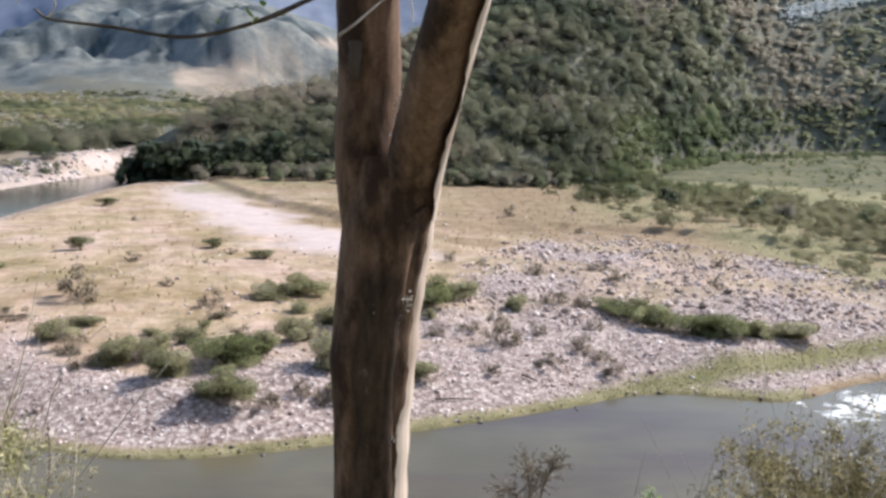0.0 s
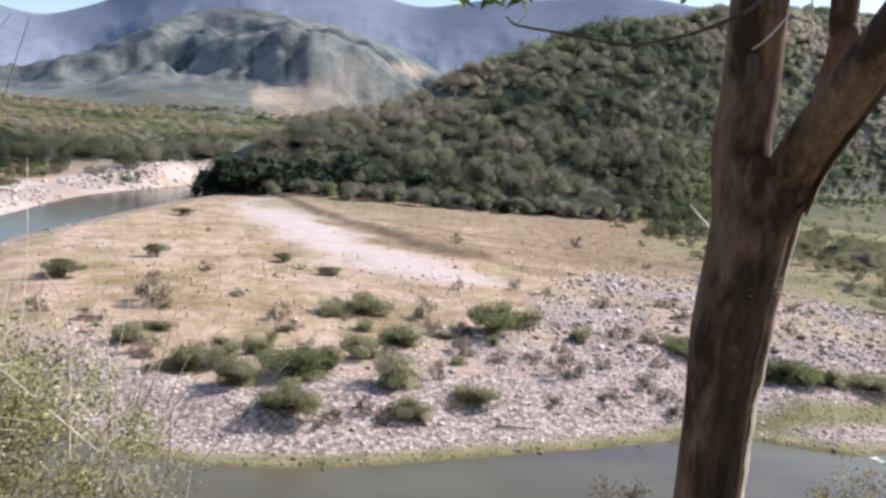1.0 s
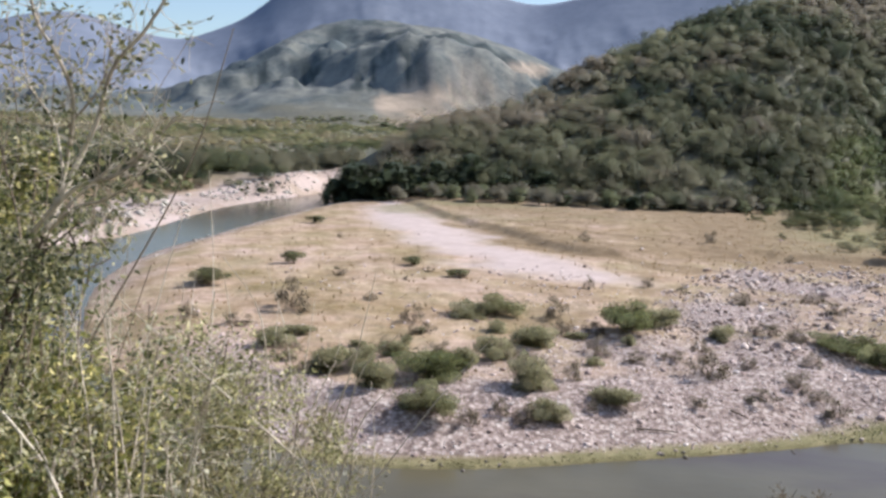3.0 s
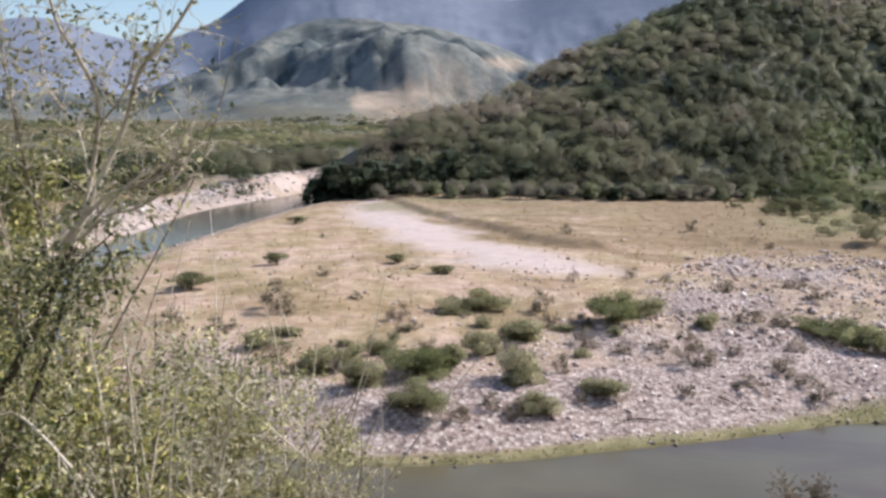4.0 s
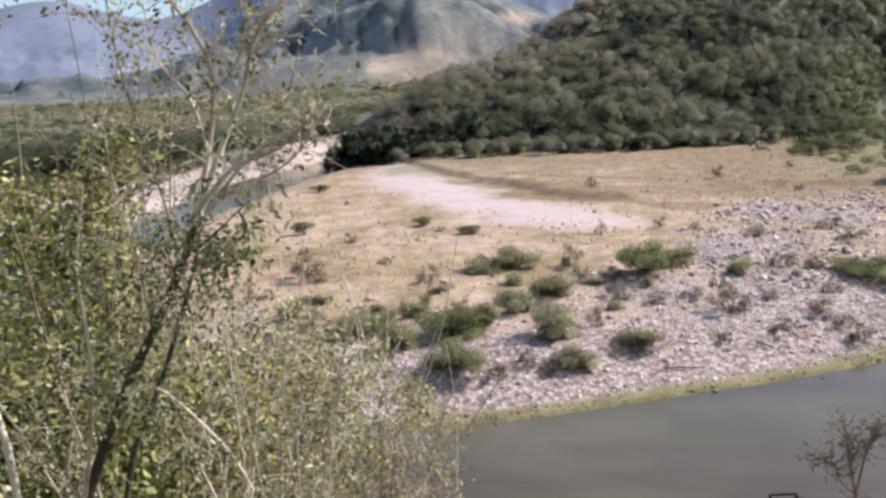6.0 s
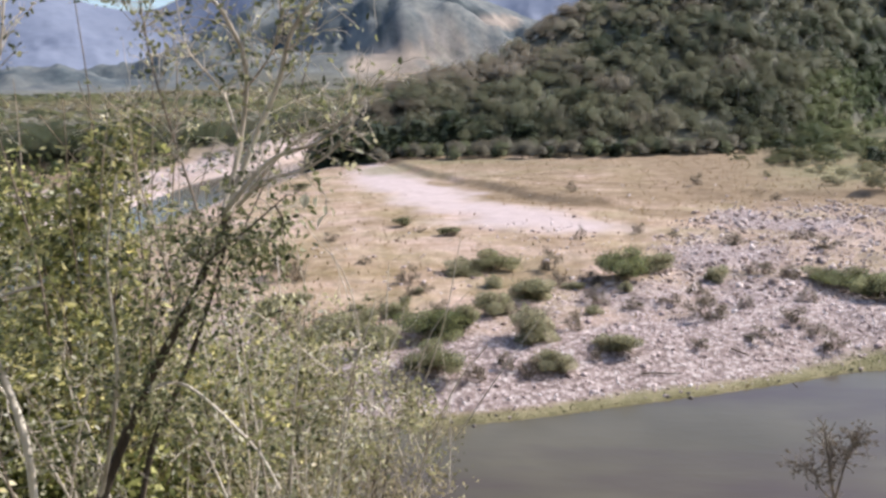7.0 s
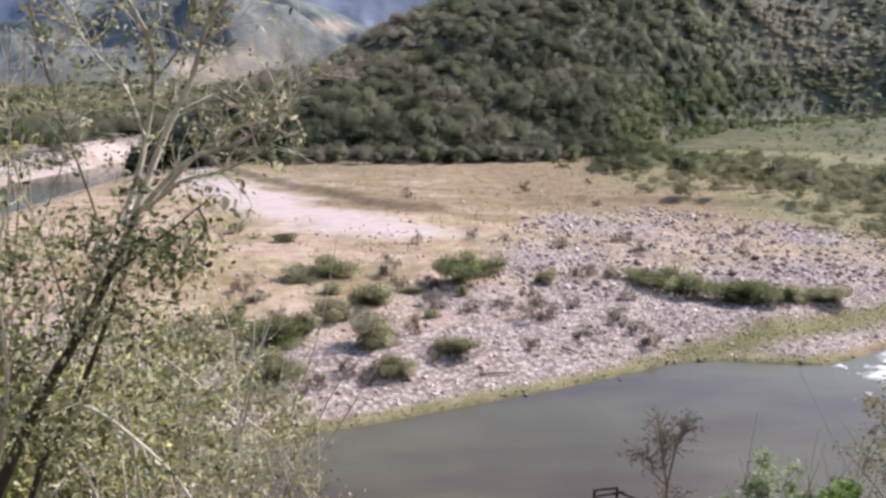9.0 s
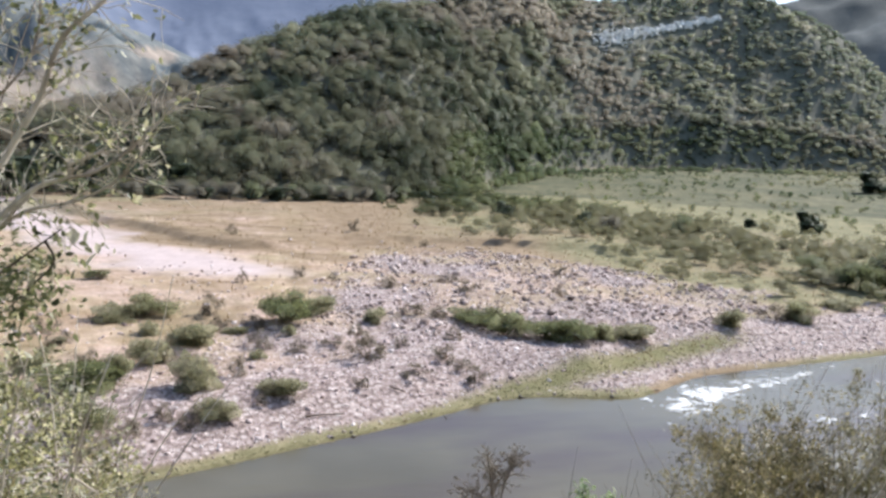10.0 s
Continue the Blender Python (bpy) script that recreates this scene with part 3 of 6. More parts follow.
def zones(x, y):
    """What covers the ground: gravel, green grass, pale wash, field; dry grass, woodland floor, far scrub."""
    r, az = plan_bearing(x, y)
    sd = shore_distance(x, y)
    n = value_noise(x, y, 9, 4, 0.55, 1)
    n2 = value_noise(x, y, 30, 3, 0.5, 2)
    on_bar = (y > 30) & (x > -75) & (r < 240)
    front = step(14 + 5 * n - sd, 0, 4) * step(sd, 0.2, 1.6) * step(x, -34, -20)
    inner = -outline_distance(x, y, COBBLE_FIELD)
    right = step(inner + 7 * n + 3 * n2, -3, 6) * (0.45 + 0.55 * step(n + 0.5 * n2, -0.45, 0.1)) * step(sd, 0.2, 1.6) * (1 - 0.5 * step(y, 68, 82) * step(0.35 - n, 0, 0.3))
    right = np.maximum(right, step(11 + 3 * n - sd, 0, 3) * step(x, 26, 36) * step(sd, 3.5 - 3 * step(x, 44, 52), 5 - 3 * step(x, 44, 52)))
    upstream = step(4.5 + 2 * n - sd, 0, 3) * step(-x, 40, 55)
    gravel = np.clip(np.maximum.reduce([front, right, upstream * 0.7]), 0, 1) * on_bar
    gravel = np.maximum(gravel, step(-x, 78, 90) * step(14 - sd, 0, 8) * (y > 100) * (r < 340))
    edge = step(1.3 + 0.9 * n - sd, 0, 1.0) * (x > -24) * (x < 30) * 0.75 * step(n, -0.5, 0.1)
    d_strip = np.abs(y - (53.4 + 0.37 * (x - 18) + 1.2 * n)) - 1.7
    strip = step(-d_strip, -1.0, 1.2) * step(x, 13, 19) * step(52 - x, 0, 8)
    green = np.clip(np.maximum(edge, strip), 0, 1) * (sd > -0.5) * on_bar
    # the pale sandy wash that runs up the bar
    wx = np.interp(y, [92, 98, 105, 112, 122, 142, 160, 182, 200], [6, 2, -3, -6, -15, -24, -33, -40, -44])
    ww = np.interp(y, [94, 98, 105, 112, 122, 142, 160, 182, 200], [0, 9, 13, 10, 9, 9, 8, 6, 3])
    pale = step(ww + 4 + 6 * n + 3 * n2 - np.abs(x - wx), 0, 10) * step(y + 8 * n, 90, 100) * (y < 205)
    pale = np.maximum(pale, step(-x, 70, 80) * step(34 + 10 * n2 - sd, 0, 16) * (y > 90) * (r < 345) * (0.6 + 0.4 * step(n, -0.3, 0.2)))
    dry = np.clip(step(n2 + 0.6 * n, -0.05, 0.4), 0, 1) * on_bar * 0.6
    bx = x - wx - ww
    dry = np.maximum(dry, step(bx, 3, 10) * step(45 - bx, 0, 20) * (y > 112) * (y < 200) * step(value_noise(x * 0.35 + y * 0.5, y * 1.6, 12, 3, 0.5, 3), -0.25, 0.2) * 0.85)
    dry = np.maximum(dry, step(-x, 72, 84) * (y > 40) * (r < 330) * 0.8)
    dry = np.maximum(dry, step(1.6 + n - sd, 0, 1.2) * on_bar * 0.9)
    dry = np.maximum(dry, step(0.62 * x + 0.78 * y - 104 + 9 * n, 0, 10) * step(x, 4, 26) * (r < 235) * 0.95)
    bank_n = value_noise(x * 0.5, y, 10, 4, 0.6, 3)
    d1, d2 = line_distance(x, y, EARTH_BANK), line_distance(x, y, LOW_BANK)
    dry = np.maximum(dry, step(np.interp(x, [-45, -30, -8, 15], [1.5, 3.5, 7.5, 4.0]) + 4.5 * bank_n - d1, 0, 2.5) * 0.95)
    dry = np.maximum(dry, step(2.2 + 4.0 * bank_n - d2, 0, 1.5) * 0.95)
    dry = np.maximum(dry, step(1.0 + 0.8 * bank_n - np.hypot((x - 52) / 26, (y - 166) / 19), 0, 0.35) * 0.85)
    te = terrace(x, y)
    lip = step(te, -3.5, 0.5) * step(5.5 - te, 0, 4) * step(x, -40, -32) * step(80 - x, 0, 20)
    bands = step(value_noise(x * 0.4 + 0.12 * y, y * 1.3, 16, 4, 0.6, 0), -0.05, 0.3) * step(te, 2, 8) * (r < 225) * step(x, -36, -28)
    dry = np.maximum(dry, np.maximum(lip * (0.25 + 0.75 * step(n + 0.7 * n2, -0.45, 0.25)), bands * 0.75) * on_bar)
    field = step(az, 13, 20) * step(r, 175, 215) * (1 - step(hill_share(x, y), -0.05, 0.03)) * (r < 800)
    wood = step(hill_share(x, y), -0.03, 0.02) * (r < 800) * (az > -16)
    wood = np.maximum(wood, step(r, 232, 262) * step(-az, 10, 14) * (r < 1300) * (sd > 14) * 0.9)
    # near slope kept dark, its unseen part behind included, to cut bounced light
    wood = np.maximum(wood, ((y < 30) & (x > -200)) * 1.0)
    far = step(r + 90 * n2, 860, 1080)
    return gravel, green, pale * (1 - gravel), field, dry * (1 - gravel) * (1 - pale), wood, far


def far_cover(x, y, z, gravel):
    """Dark colour for scrub and shade in gullies and cliffs, and bare rock, on the ridge across the valley; olive grass
    on the plain.
    """
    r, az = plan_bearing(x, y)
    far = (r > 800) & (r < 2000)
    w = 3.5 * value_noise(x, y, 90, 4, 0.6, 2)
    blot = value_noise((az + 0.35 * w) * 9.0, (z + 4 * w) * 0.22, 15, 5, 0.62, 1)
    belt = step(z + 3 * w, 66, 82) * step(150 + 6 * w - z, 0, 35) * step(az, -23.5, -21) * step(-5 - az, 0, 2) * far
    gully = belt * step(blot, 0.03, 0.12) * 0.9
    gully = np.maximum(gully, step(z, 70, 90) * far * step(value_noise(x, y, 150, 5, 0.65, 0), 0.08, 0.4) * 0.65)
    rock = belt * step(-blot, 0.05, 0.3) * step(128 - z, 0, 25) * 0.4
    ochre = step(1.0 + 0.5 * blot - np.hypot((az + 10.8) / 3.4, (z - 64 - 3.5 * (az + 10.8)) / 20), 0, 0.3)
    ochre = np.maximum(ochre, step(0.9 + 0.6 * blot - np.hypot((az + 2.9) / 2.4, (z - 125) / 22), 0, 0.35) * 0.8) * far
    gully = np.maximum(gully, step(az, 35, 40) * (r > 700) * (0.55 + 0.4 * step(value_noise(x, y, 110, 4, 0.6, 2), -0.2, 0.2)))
    n = value_noise(x, y, 14, 4, 0.6, 1)
    edge = 110 + 62 * step(42 - az, 0, 22)
    olive = step(az, 12, 20) * step(r + 10 * n, edge - 42, edge - 22) * (r < 260) * (0.45 + 0.55 * step(n, -0.3, 0.2))
    grass = step(az, -12, -8) * step(11 - az, 0, 5) * step(r, 150, 168) * (r < 240) * 0.65 * step(value_noise(x * 0.4, y, 14, 3, 0.5, 2), -0.4, 0.2)
    fringe = step(1.7 + 1.1 * n - shore_distance(x, y), 0, 1.0) * (x > -26) * (x < 32) * (y > 40) * (r < 90) * 0.9
    grass = np.maximum(grass, fringe)
    grass = np.maximum(grass, step(7 + 4 * n - np.hypot((x + 38) / 1.2, (y - 182) / 1.9), 0, 4) * 0.7)
    return gully * (1 - ochre), rock * (1 - ochre), np.maximum(np.maximum(olive, grass) * (1 - gravel), fringe), ochre * 0.85


def build_ground():
    fine = np.arange(-52, 62, 0.3)
    az = np.radians(np.concatenate([fine, np.arange(62, 308, 4.0)]))
    rr = np.concatenate([[0.0], np.arange(0.4, 12, 0.45), np.geomspace(12, 40, 34, endpoint=False), np.geomspace(40, 130, 210, endpoint=False),
                         np.geomspace(130, 800, 170, endpoint=False), np.geomspace(800, 2600, 80)])
    A, R = np.meshgrid(az, rr, indexing="ij")
    x, y = (HUB[0] + R * np.sin(A)).ravel(), (HUB[1] + R * np.cos(A)).ravel()
    z = height(x, y)
    na, nr = len(az), len(rr)
    i, j = np.meshgrid(np.arange(na), np.arange(nr - 1), indexing="ij")
    k = (i + 1) % na
    faces = np.stack([i * nr + j, i * nr + j + 1, k * nr + j + 1, k * nr + j], -1).reshape(-1, 4)[:, ::-1]
    me = mesh_arrays("ground", np.stack([x, y, z], -1), faces, MAT_GROUND, smooth=True)
    g, gr, pa, fi, dr, wo, fa = zones(x, y)
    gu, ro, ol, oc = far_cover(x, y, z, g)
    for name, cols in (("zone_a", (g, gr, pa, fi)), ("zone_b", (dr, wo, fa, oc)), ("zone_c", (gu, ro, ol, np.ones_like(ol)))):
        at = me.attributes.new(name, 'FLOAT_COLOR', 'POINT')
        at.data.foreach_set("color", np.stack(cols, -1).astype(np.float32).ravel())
    ob = new("ground", me)
    tagged(ob, "stony tan river plain with wooded hill and scrub ridges", "ground", kind="structure")


RIDGE_AZ = [-80, -55, -44, -40, -35, -32.7, -29.5, -26.6, -22.2, -20.8, -17, -13, -8, -4.2, -1.9, 2.5, 6, 12, 25, 40, 60, 90]
RIDGE_EL = [5, 5, 4.6, 5.4, 7.0, 7.2, 6.2, 5.7, 7.5, 8.9, 11.2, 11.8, 11.0, 9.4, 9.1, 10.1, 10.3, 11, 9, 8, 7, 6]


def build_far_mountains():
    az = np.arange(-80, 90, 0.2)
    s = np.linspace(0, 1, 46)
    A, S = np.meshgrid(az, s, indexing="ij")
    R = 2200 + 1700 * S
    x, y = HUB[0] + R * np.sin(np.radians(A)), HUB[1] + R * np.cos(np.radians(A))
    top = EYE_Z + 3500 * np.tan(np.radians(table(A, RIDGE_AZ, RIDGE_EL, 0.9)))
    n = value_noise(x.ravel(), y.ravel(), 620, 6, 0.55, 2).reshape(x.shape)
    fall = np.clip(S / 0.77, 0, 1) ** 1.35 * (1 - 0.5 * step(S, 0.78, 1.0))
    z = top * fall + (45 * n + 55 * (0.35 - 1.5 * np.abs(value_noise(x.ravel(), y.ravel(), 520, 6, 0.58, 1).reshape(x.shape)))) * step(S, 0.05, 0.4) * step(0.74 - S, 0, 0.3)
    na, ns = len(az), len(s)
    i, j = np.meshgrid(np.arange(na - 1), np.arange(ns - 1), indexing="ij")
    faces = np.stack([i * ns + j, (i + 1) * ns + j, (i + 1) * ns + j + 1, i * ns + j + 1], -1).reshape(-1, 4)
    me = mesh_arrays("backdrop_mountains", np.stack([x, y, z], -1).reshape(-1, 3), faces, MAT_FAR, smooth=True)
    tagged(new("backdrop_mountains", me), "distant mountain range coloured haze blue-grey under the sky", "mountains", kind="structure")


def build_water():
    """The river's surface, a sheet just inside its shores."""
    bm = bmesh.new()
    ring = [bm.verts.new((x, y, 0.0)) for x, y in WATER]
    bm.faces.new(ring)
    bmesh.ops.triangulate(bm, faces=bm.faces[:])
    me = bpy.data.meshes.new("river_water")
    bm.to_mesh(me)
    bm.free()
    if me.polygons[0].normal.z < 0:
        me.flip_normals()
    me.materials.append(MAT_WATER)
    tagged(new("river_water", me), "slow murky grey-green river water", "river", kind="structure")


build_ground()
build_far_mountains()
build_water()

# ---- plants, stones and water of the river plain ----
def crown_points(rng, n, w, d, h, clumps, low=0.15, tight=0.3):
    """Leaf centres of an uneven crown: clumps scattered in a half-dome w x d x h with gaps between."""
    c = rng.normal(size=(clumps, 3))
    c /= np.linalg.norm(c, axis=1)[:, None]
    c[:, 2] = np.abs(c[:, 2])
    c *= rng.uniform(0.45, 0.95, clumps)[:, None]
    pick = rng.randint(0, clumps, n)
    o = rng.normal(size=(n, 3))
    o *= (tight * rng.uniform(0.3, 1.0, n) / (np.linalg.norm(o, axis=1) + 1e-9))[:, None]
    p = c[pick] + o
    p[:, 2] = low + (1 - low) * np.clip(p[:, 2], -0.05, 1.2) / 1.05
    return p * np.array([w / 2, d / 2, h])


def ball(cuts):
    bm = bmesh.new()
    bmesh.ops.create_icosphere(bm, subdivisions=cuts, radius=1.0)
    v = np.array([p.co[:] for p in bm.verts])
    f = np.array([[p.index for p in q.verts] for q in bm.faces])
    bm.free()
    return v, f


BALLS = {1: ball(1), 2: ball(2), 3: ball(3)}


def crown(rng, w, d, h, n, leaf, lumps=4, low=0.15, cuts=2, ragged=0.24, fill=0.8, loose=1.35):
    """An uneven crown: a few leafy masses pushed out of round, with single leaves standing off them: verts, triangles."""
    bv, bf = BALLS[cuts]
    vs, fs, count, cores = [], [], 0, []
    for k in range(lumps):
        if lumps == 1:
            c, s = np.array([0, 0, 0.5]), np.array([0.5, 0.5, 0.5])
        else:
            a, q = rng.uniform(0, 2 * math.pi), rng.uniform(0.05, 0.36)
            s = rng.uniform(0.17, 0.3) * np.array([1, 1, 1.0])
            c = np.array([math.cos(a) * q, math.sin(a) * q, rng.uniform(s[2] * 0.8, 1 - s[2])])
        c = c * (1, 1, 1 - low) + (0, 0, low)
        v = bv * (1 + ragged * rng.normal(size=(len(bv), 1)) * 0.6 + ragged * 0.5 * np.sin(bv @ rng.normal(size=3) * 4)[:, None]) * s * fill
        vs.append((v + c) * (w, d, h))
        fs.append(bf + count)
        count += len(bv)
        cores.append((c, s))
    if n:
        k = rng.randint(0, lumps, n)
        C, S = np.array([c for c, s in cores])[k], np.array([s for c, s in cores])[k]
        o = rng.normal(size=(n, 3))
        o /= np.linalg.norm(o, axis=1)[:, None]
        o[:, 2] = np.where(rng.rand(n) < 0.7, np.abs(o[:, 2]), o[:, 2])
        p = (C + o * S * fill * rng.uniform(0.85, loose, n)[:, None]) * (w, d, h)
        p[:, 2] = np.maximum(p[:, 2], 0.02 * h)
        v, f = leaves(p, leaf, rng, 0.8, 0.45, out=o)
        vs.append(v)
        fs.append(np.vstack([f[:, [0, 1, 2]], f[:, [0, 2, 3]]]) + count)
    return np.vstack(vs), np.vstack(fs)


def stems(rng, n, w, h, radius, sides=5):
    """Stems that spread from the foot of a shrub."""
    out = []
    for i in range(n):
        a = rng.uniform(0, 2 * math.pi)
        reach = rng.uniform(0.2, 0.75) * w / 2
        top = rng.uniform(0.5, 0.9) * h
        pts = [(0, 0, -0.15)]
        for k in (0.35, 0.7, 1.0):
            pts.append((math.cos(a) * reach * k + rng.normal() * 0.05 * w, math.sin(a) * reach * k + rng.normal() * 0.05 * w, top * k ** 0.8))
        line = smooth_line(pts, 3)
        out.append(tube(line, np.linspace(radius, radius * 0.25, len(line)), sides))
    return joined(out)


def shrub(name, rng, w, d, h, n, leaf, mat, label, group="", clumps=14, bark_mat=None, stem_r=0.035, low=0.1, tint=(1, 1, 1)):
    root = new(name)
    tagged(root, label, "shrub", group)
    v, f = stems(rng, 7, w, h, stem_r)
    part("stem", mesh_arrays("shrub_stem", v, f, bark_mat or BARK_GREY, smooth=True), root)
    if mat is LEAF_DRYSHRUB:
        p = crown_points(rng, n, w, d, h, clumps, low)
        v, f = leaves(p, leaf, rng, 0.5)
    else:
        v, f = crown(rng, w, d, h, n, leaf, 11, low, 1, 0.3, 0.85, 1.6)
    t = white(len(v))
    t[:, :3] *= np.array(tint)
    round_ = v - (0, 0, 0.2 * h)
    round_ = 0.7 * round_ / (np.linalg.norm(round_, axis=1)[:, None] + 1e-9) + (0, 0, 0.5) + rng.normal(size=v.shape) * 0.15
    part("crown", soften(mesh_arrays("shrub_crown", v, f, mat, t, smooth=True), round_), root)
    return root


def settle(ob, m, used):
    """Sets ob itself at the pose m the first time, and copies of it after that."""
    if ob.name in used:
        return copy_thing(ob, m @ Matrix.Diagonal((*ob.scale, 1)).inverted())
    used.add(ob.name)
    ob.matrix_basis = m
    return ob


def place(x, y, turn=0.0, size=(1, 1, 1), sink=0.05):
    return pose(x, y, height_at(x, y) - sink, 0, 0, turn) @ Matrix.Diagonal((*size, 1))


def build_bar_shrubs():
    """The green and the dry shrubs that dot the bar: built a few times over, then set about."""
    rng = np.random.RandomState(5)
    green = [shrub("green_shrub", rng, 1, 1, 1, 1500, 0.05, LEAF_SHRUB, "dense dark green shrub on the river gravel", "shrubs on the river bar", 16, stem_r=0.012, low=-0.12, tint=tn)
             for tn in ((0.84, 0.92, 0.62), (1.02, 1.06, 0.78), (1.10, 1.10, 0.86))]
    olive = [shrub("olive_shrub", rng, 1, 1, 1, 1150, 0.046, LEAF_SHRUB, "loose olive-green shrub with open crown on the bar", "shrubs on the river bar", 12, stem_r=0.012, low=-0.1, tint=(1.34, 1.28, 1.12))
             for i in range(2)]
    dry = [shrub("dry_shrub", rng, 1, 1, 1, 1100, 0.055, LEAF_DRYSHRUB, "sparse grey-brown twiggy shrub on the stones", "shrubs on the river bar", 11, stem_r=0.014, low=0.1)
           for i in range(2)]
    umbrella = [shrub("umbrella_shrub", rng, 1, 1, 1, 1200, 0.045, LEAF_SHRUB, "small flat-topped thorn bush casting a dark shadow", "shrubs on the river bar", 10, stem_r=0.02, low=0.12, tint=(0.8, 0.8, 0.62))
                for i in range(2)]
    kinds = {"g": green, "o": olive, "d": dry, "u": umbrella}
    used = set()
    spots = ["u -39.7 83.0 4.0 2.1", "u -35.2 98.3 2.4 1.9", "u -47.9 147.8 2.9 1.7", "d -37.0 127.0 1.0 0.9", "d -27.1 91.9 1.8 1.2", "u -20.3 102.7 2.2 1.5", "d -18.8 90.8 0.8 0.7",
             "d -17.0 97.5 1.4 0.8", "u -12.8 95.4 2.6 1.2", "d -26.6 73.9 4.2 2.8", "d -14.1 70.9 2.1 1.9", "o -23.1 64.8 2.4 1.1", "o -9.8 74.8 3.9 1.8", "g -6.8 76.7 4.2 2.4",
             "o -13.6 59.3 2.0 1.7", "o -13.2 52.7 3.1 2.9", "g -10.3 55.1 4.2 2.5", "g -8.9 48.8 3.4 2.3", "o -7.6 56.6 1.7 2.4", "o -6.4 69.6 2.1 1.3", "o -5.8 60.8 2.7 2.4",
             "o -2.7 53.8 3.0 3.0", "o -2.7 66.0 3.9 2.6", "d -1.2 76.4 2.3 2.4", "d -6.2 48.2 1.5 1.1", "o -17.8 55.5 3.2 2.7", "d -19.6 53.8 1.7 1.5", "o -1.2 50.3 2.3 1.5",
             "d -4.3 49.9 1.5 1.1", "d -2.5 49.5 2.0 1.1", "d -35.0 68.6 1.9 1.6", "d -10.1 61.1 1.5 1.3", "d -4.4 60.7 1.2 1.3", "g 5.1 71.3 4.6 3.3", "o 8.6 75.1 3.5 2.4",
             "d 2.5 92.7 1.6 1.8", "d 2.4 71.2 2.1 1.5", "d 0.3 56.5 1.4 1.8", "d 2.5 65.2 2.3 1.7", "o 3.0 53.1 2.7 1.6", "d 1.5 51.9 1.1 0.7", "o 13.5 72.8 2.1 1.7", "d 19.5 90.2 2.7 1.4",
             "d 13.4 94.5 1.4 1.2", "d 9.7 96.8 1.4 1.6", "d 8.3 63.5 1.8 0.9", "d 10.4 60.5 3.1 2.1", "d 14.1 63.4 1.5 1.2", "d 8.8 54.5 1.3 0.9", "d 16.5 59.6 1.9 1.5", "d 19.1 64.7 1.7 1.2",
             "d 17.5 58.3 1.8 1.0", "d 18.2 56.3 1.9 1.5", "d 13.4 56.7 2.3 0.8", "d 18.0 74.4 2.8 1.2", "d 20.4 73.4 2.6 1.1", "o 22.8 72.6 3.0 1.3", "g 24.1 69.9 4.4 1.8", "g 24.4 65.4 2.8 2.9",
             "d 23.9 136.8 2.3 2.4", "d 2.9 130.5 1.9 2.0", "d 27.0 91.1 3.3 1.3", "d 27.2 84.8 2.6 1.3", "d 33.1 123.2 1.9 1.3", "g 27.4 64.6 3.6 2.1", "g 30.3 63.8 3.6 2.3",
             "g 32.7 63.4 2.2 1.9", "o 36.4 64.4 4.1 1.7", "o 49.3 67.0 3.0 2.5", "d 57.0 69.6 3.6 2.0", "g 59.6 69.3 3.3 2.5", "o 70.3 74.9 5.1 1.6", "g 82.5 83.4 5.3 4.4", "o 85.7 79.8 3.0 3.8",
             "o -15.4 56.8 2.6 2.0", "d -21.6 57.6 2.6 1.7", "o -23.8 60.5 2.8 1.9", "d -29.5 66.5 2.6 1.3", "d -12.2 66.8 1.6 1.1", "d -20.2 79.0 1.6 0.9", "d -31 86 1.5 0.9", "d 38 83 2.2 1.2", "d 44 96 2.6 1.4"]
    for i in range(34):
        x, y = rng.uniform(-20, 12), rng.uniform(49, 76)
        if y < 52 + 0.3 * (x + 20) or y > 66 + 0.5 * (x + 20):
            continue
        spots.append("%s %.1f %.1f %.1f %.1f" % ("ddo"[rng.randint(3)], x, y, rng.uniform(0.9, 1.9), rng.uniform(0.6, 1.2)))
    for s in spots:
        k, x, y, w, h = s.split()
        x, y, w, h = float(x), float(y), float(w), float(h)
        pick = kinds[k][rng.randint(len(kinds[k]))]
        settle(pick, place(x, y, rng.uniform(0, 360), (w * 1.32, w * rng.uniform(1.0, 1.3), h * 0.95)), used)


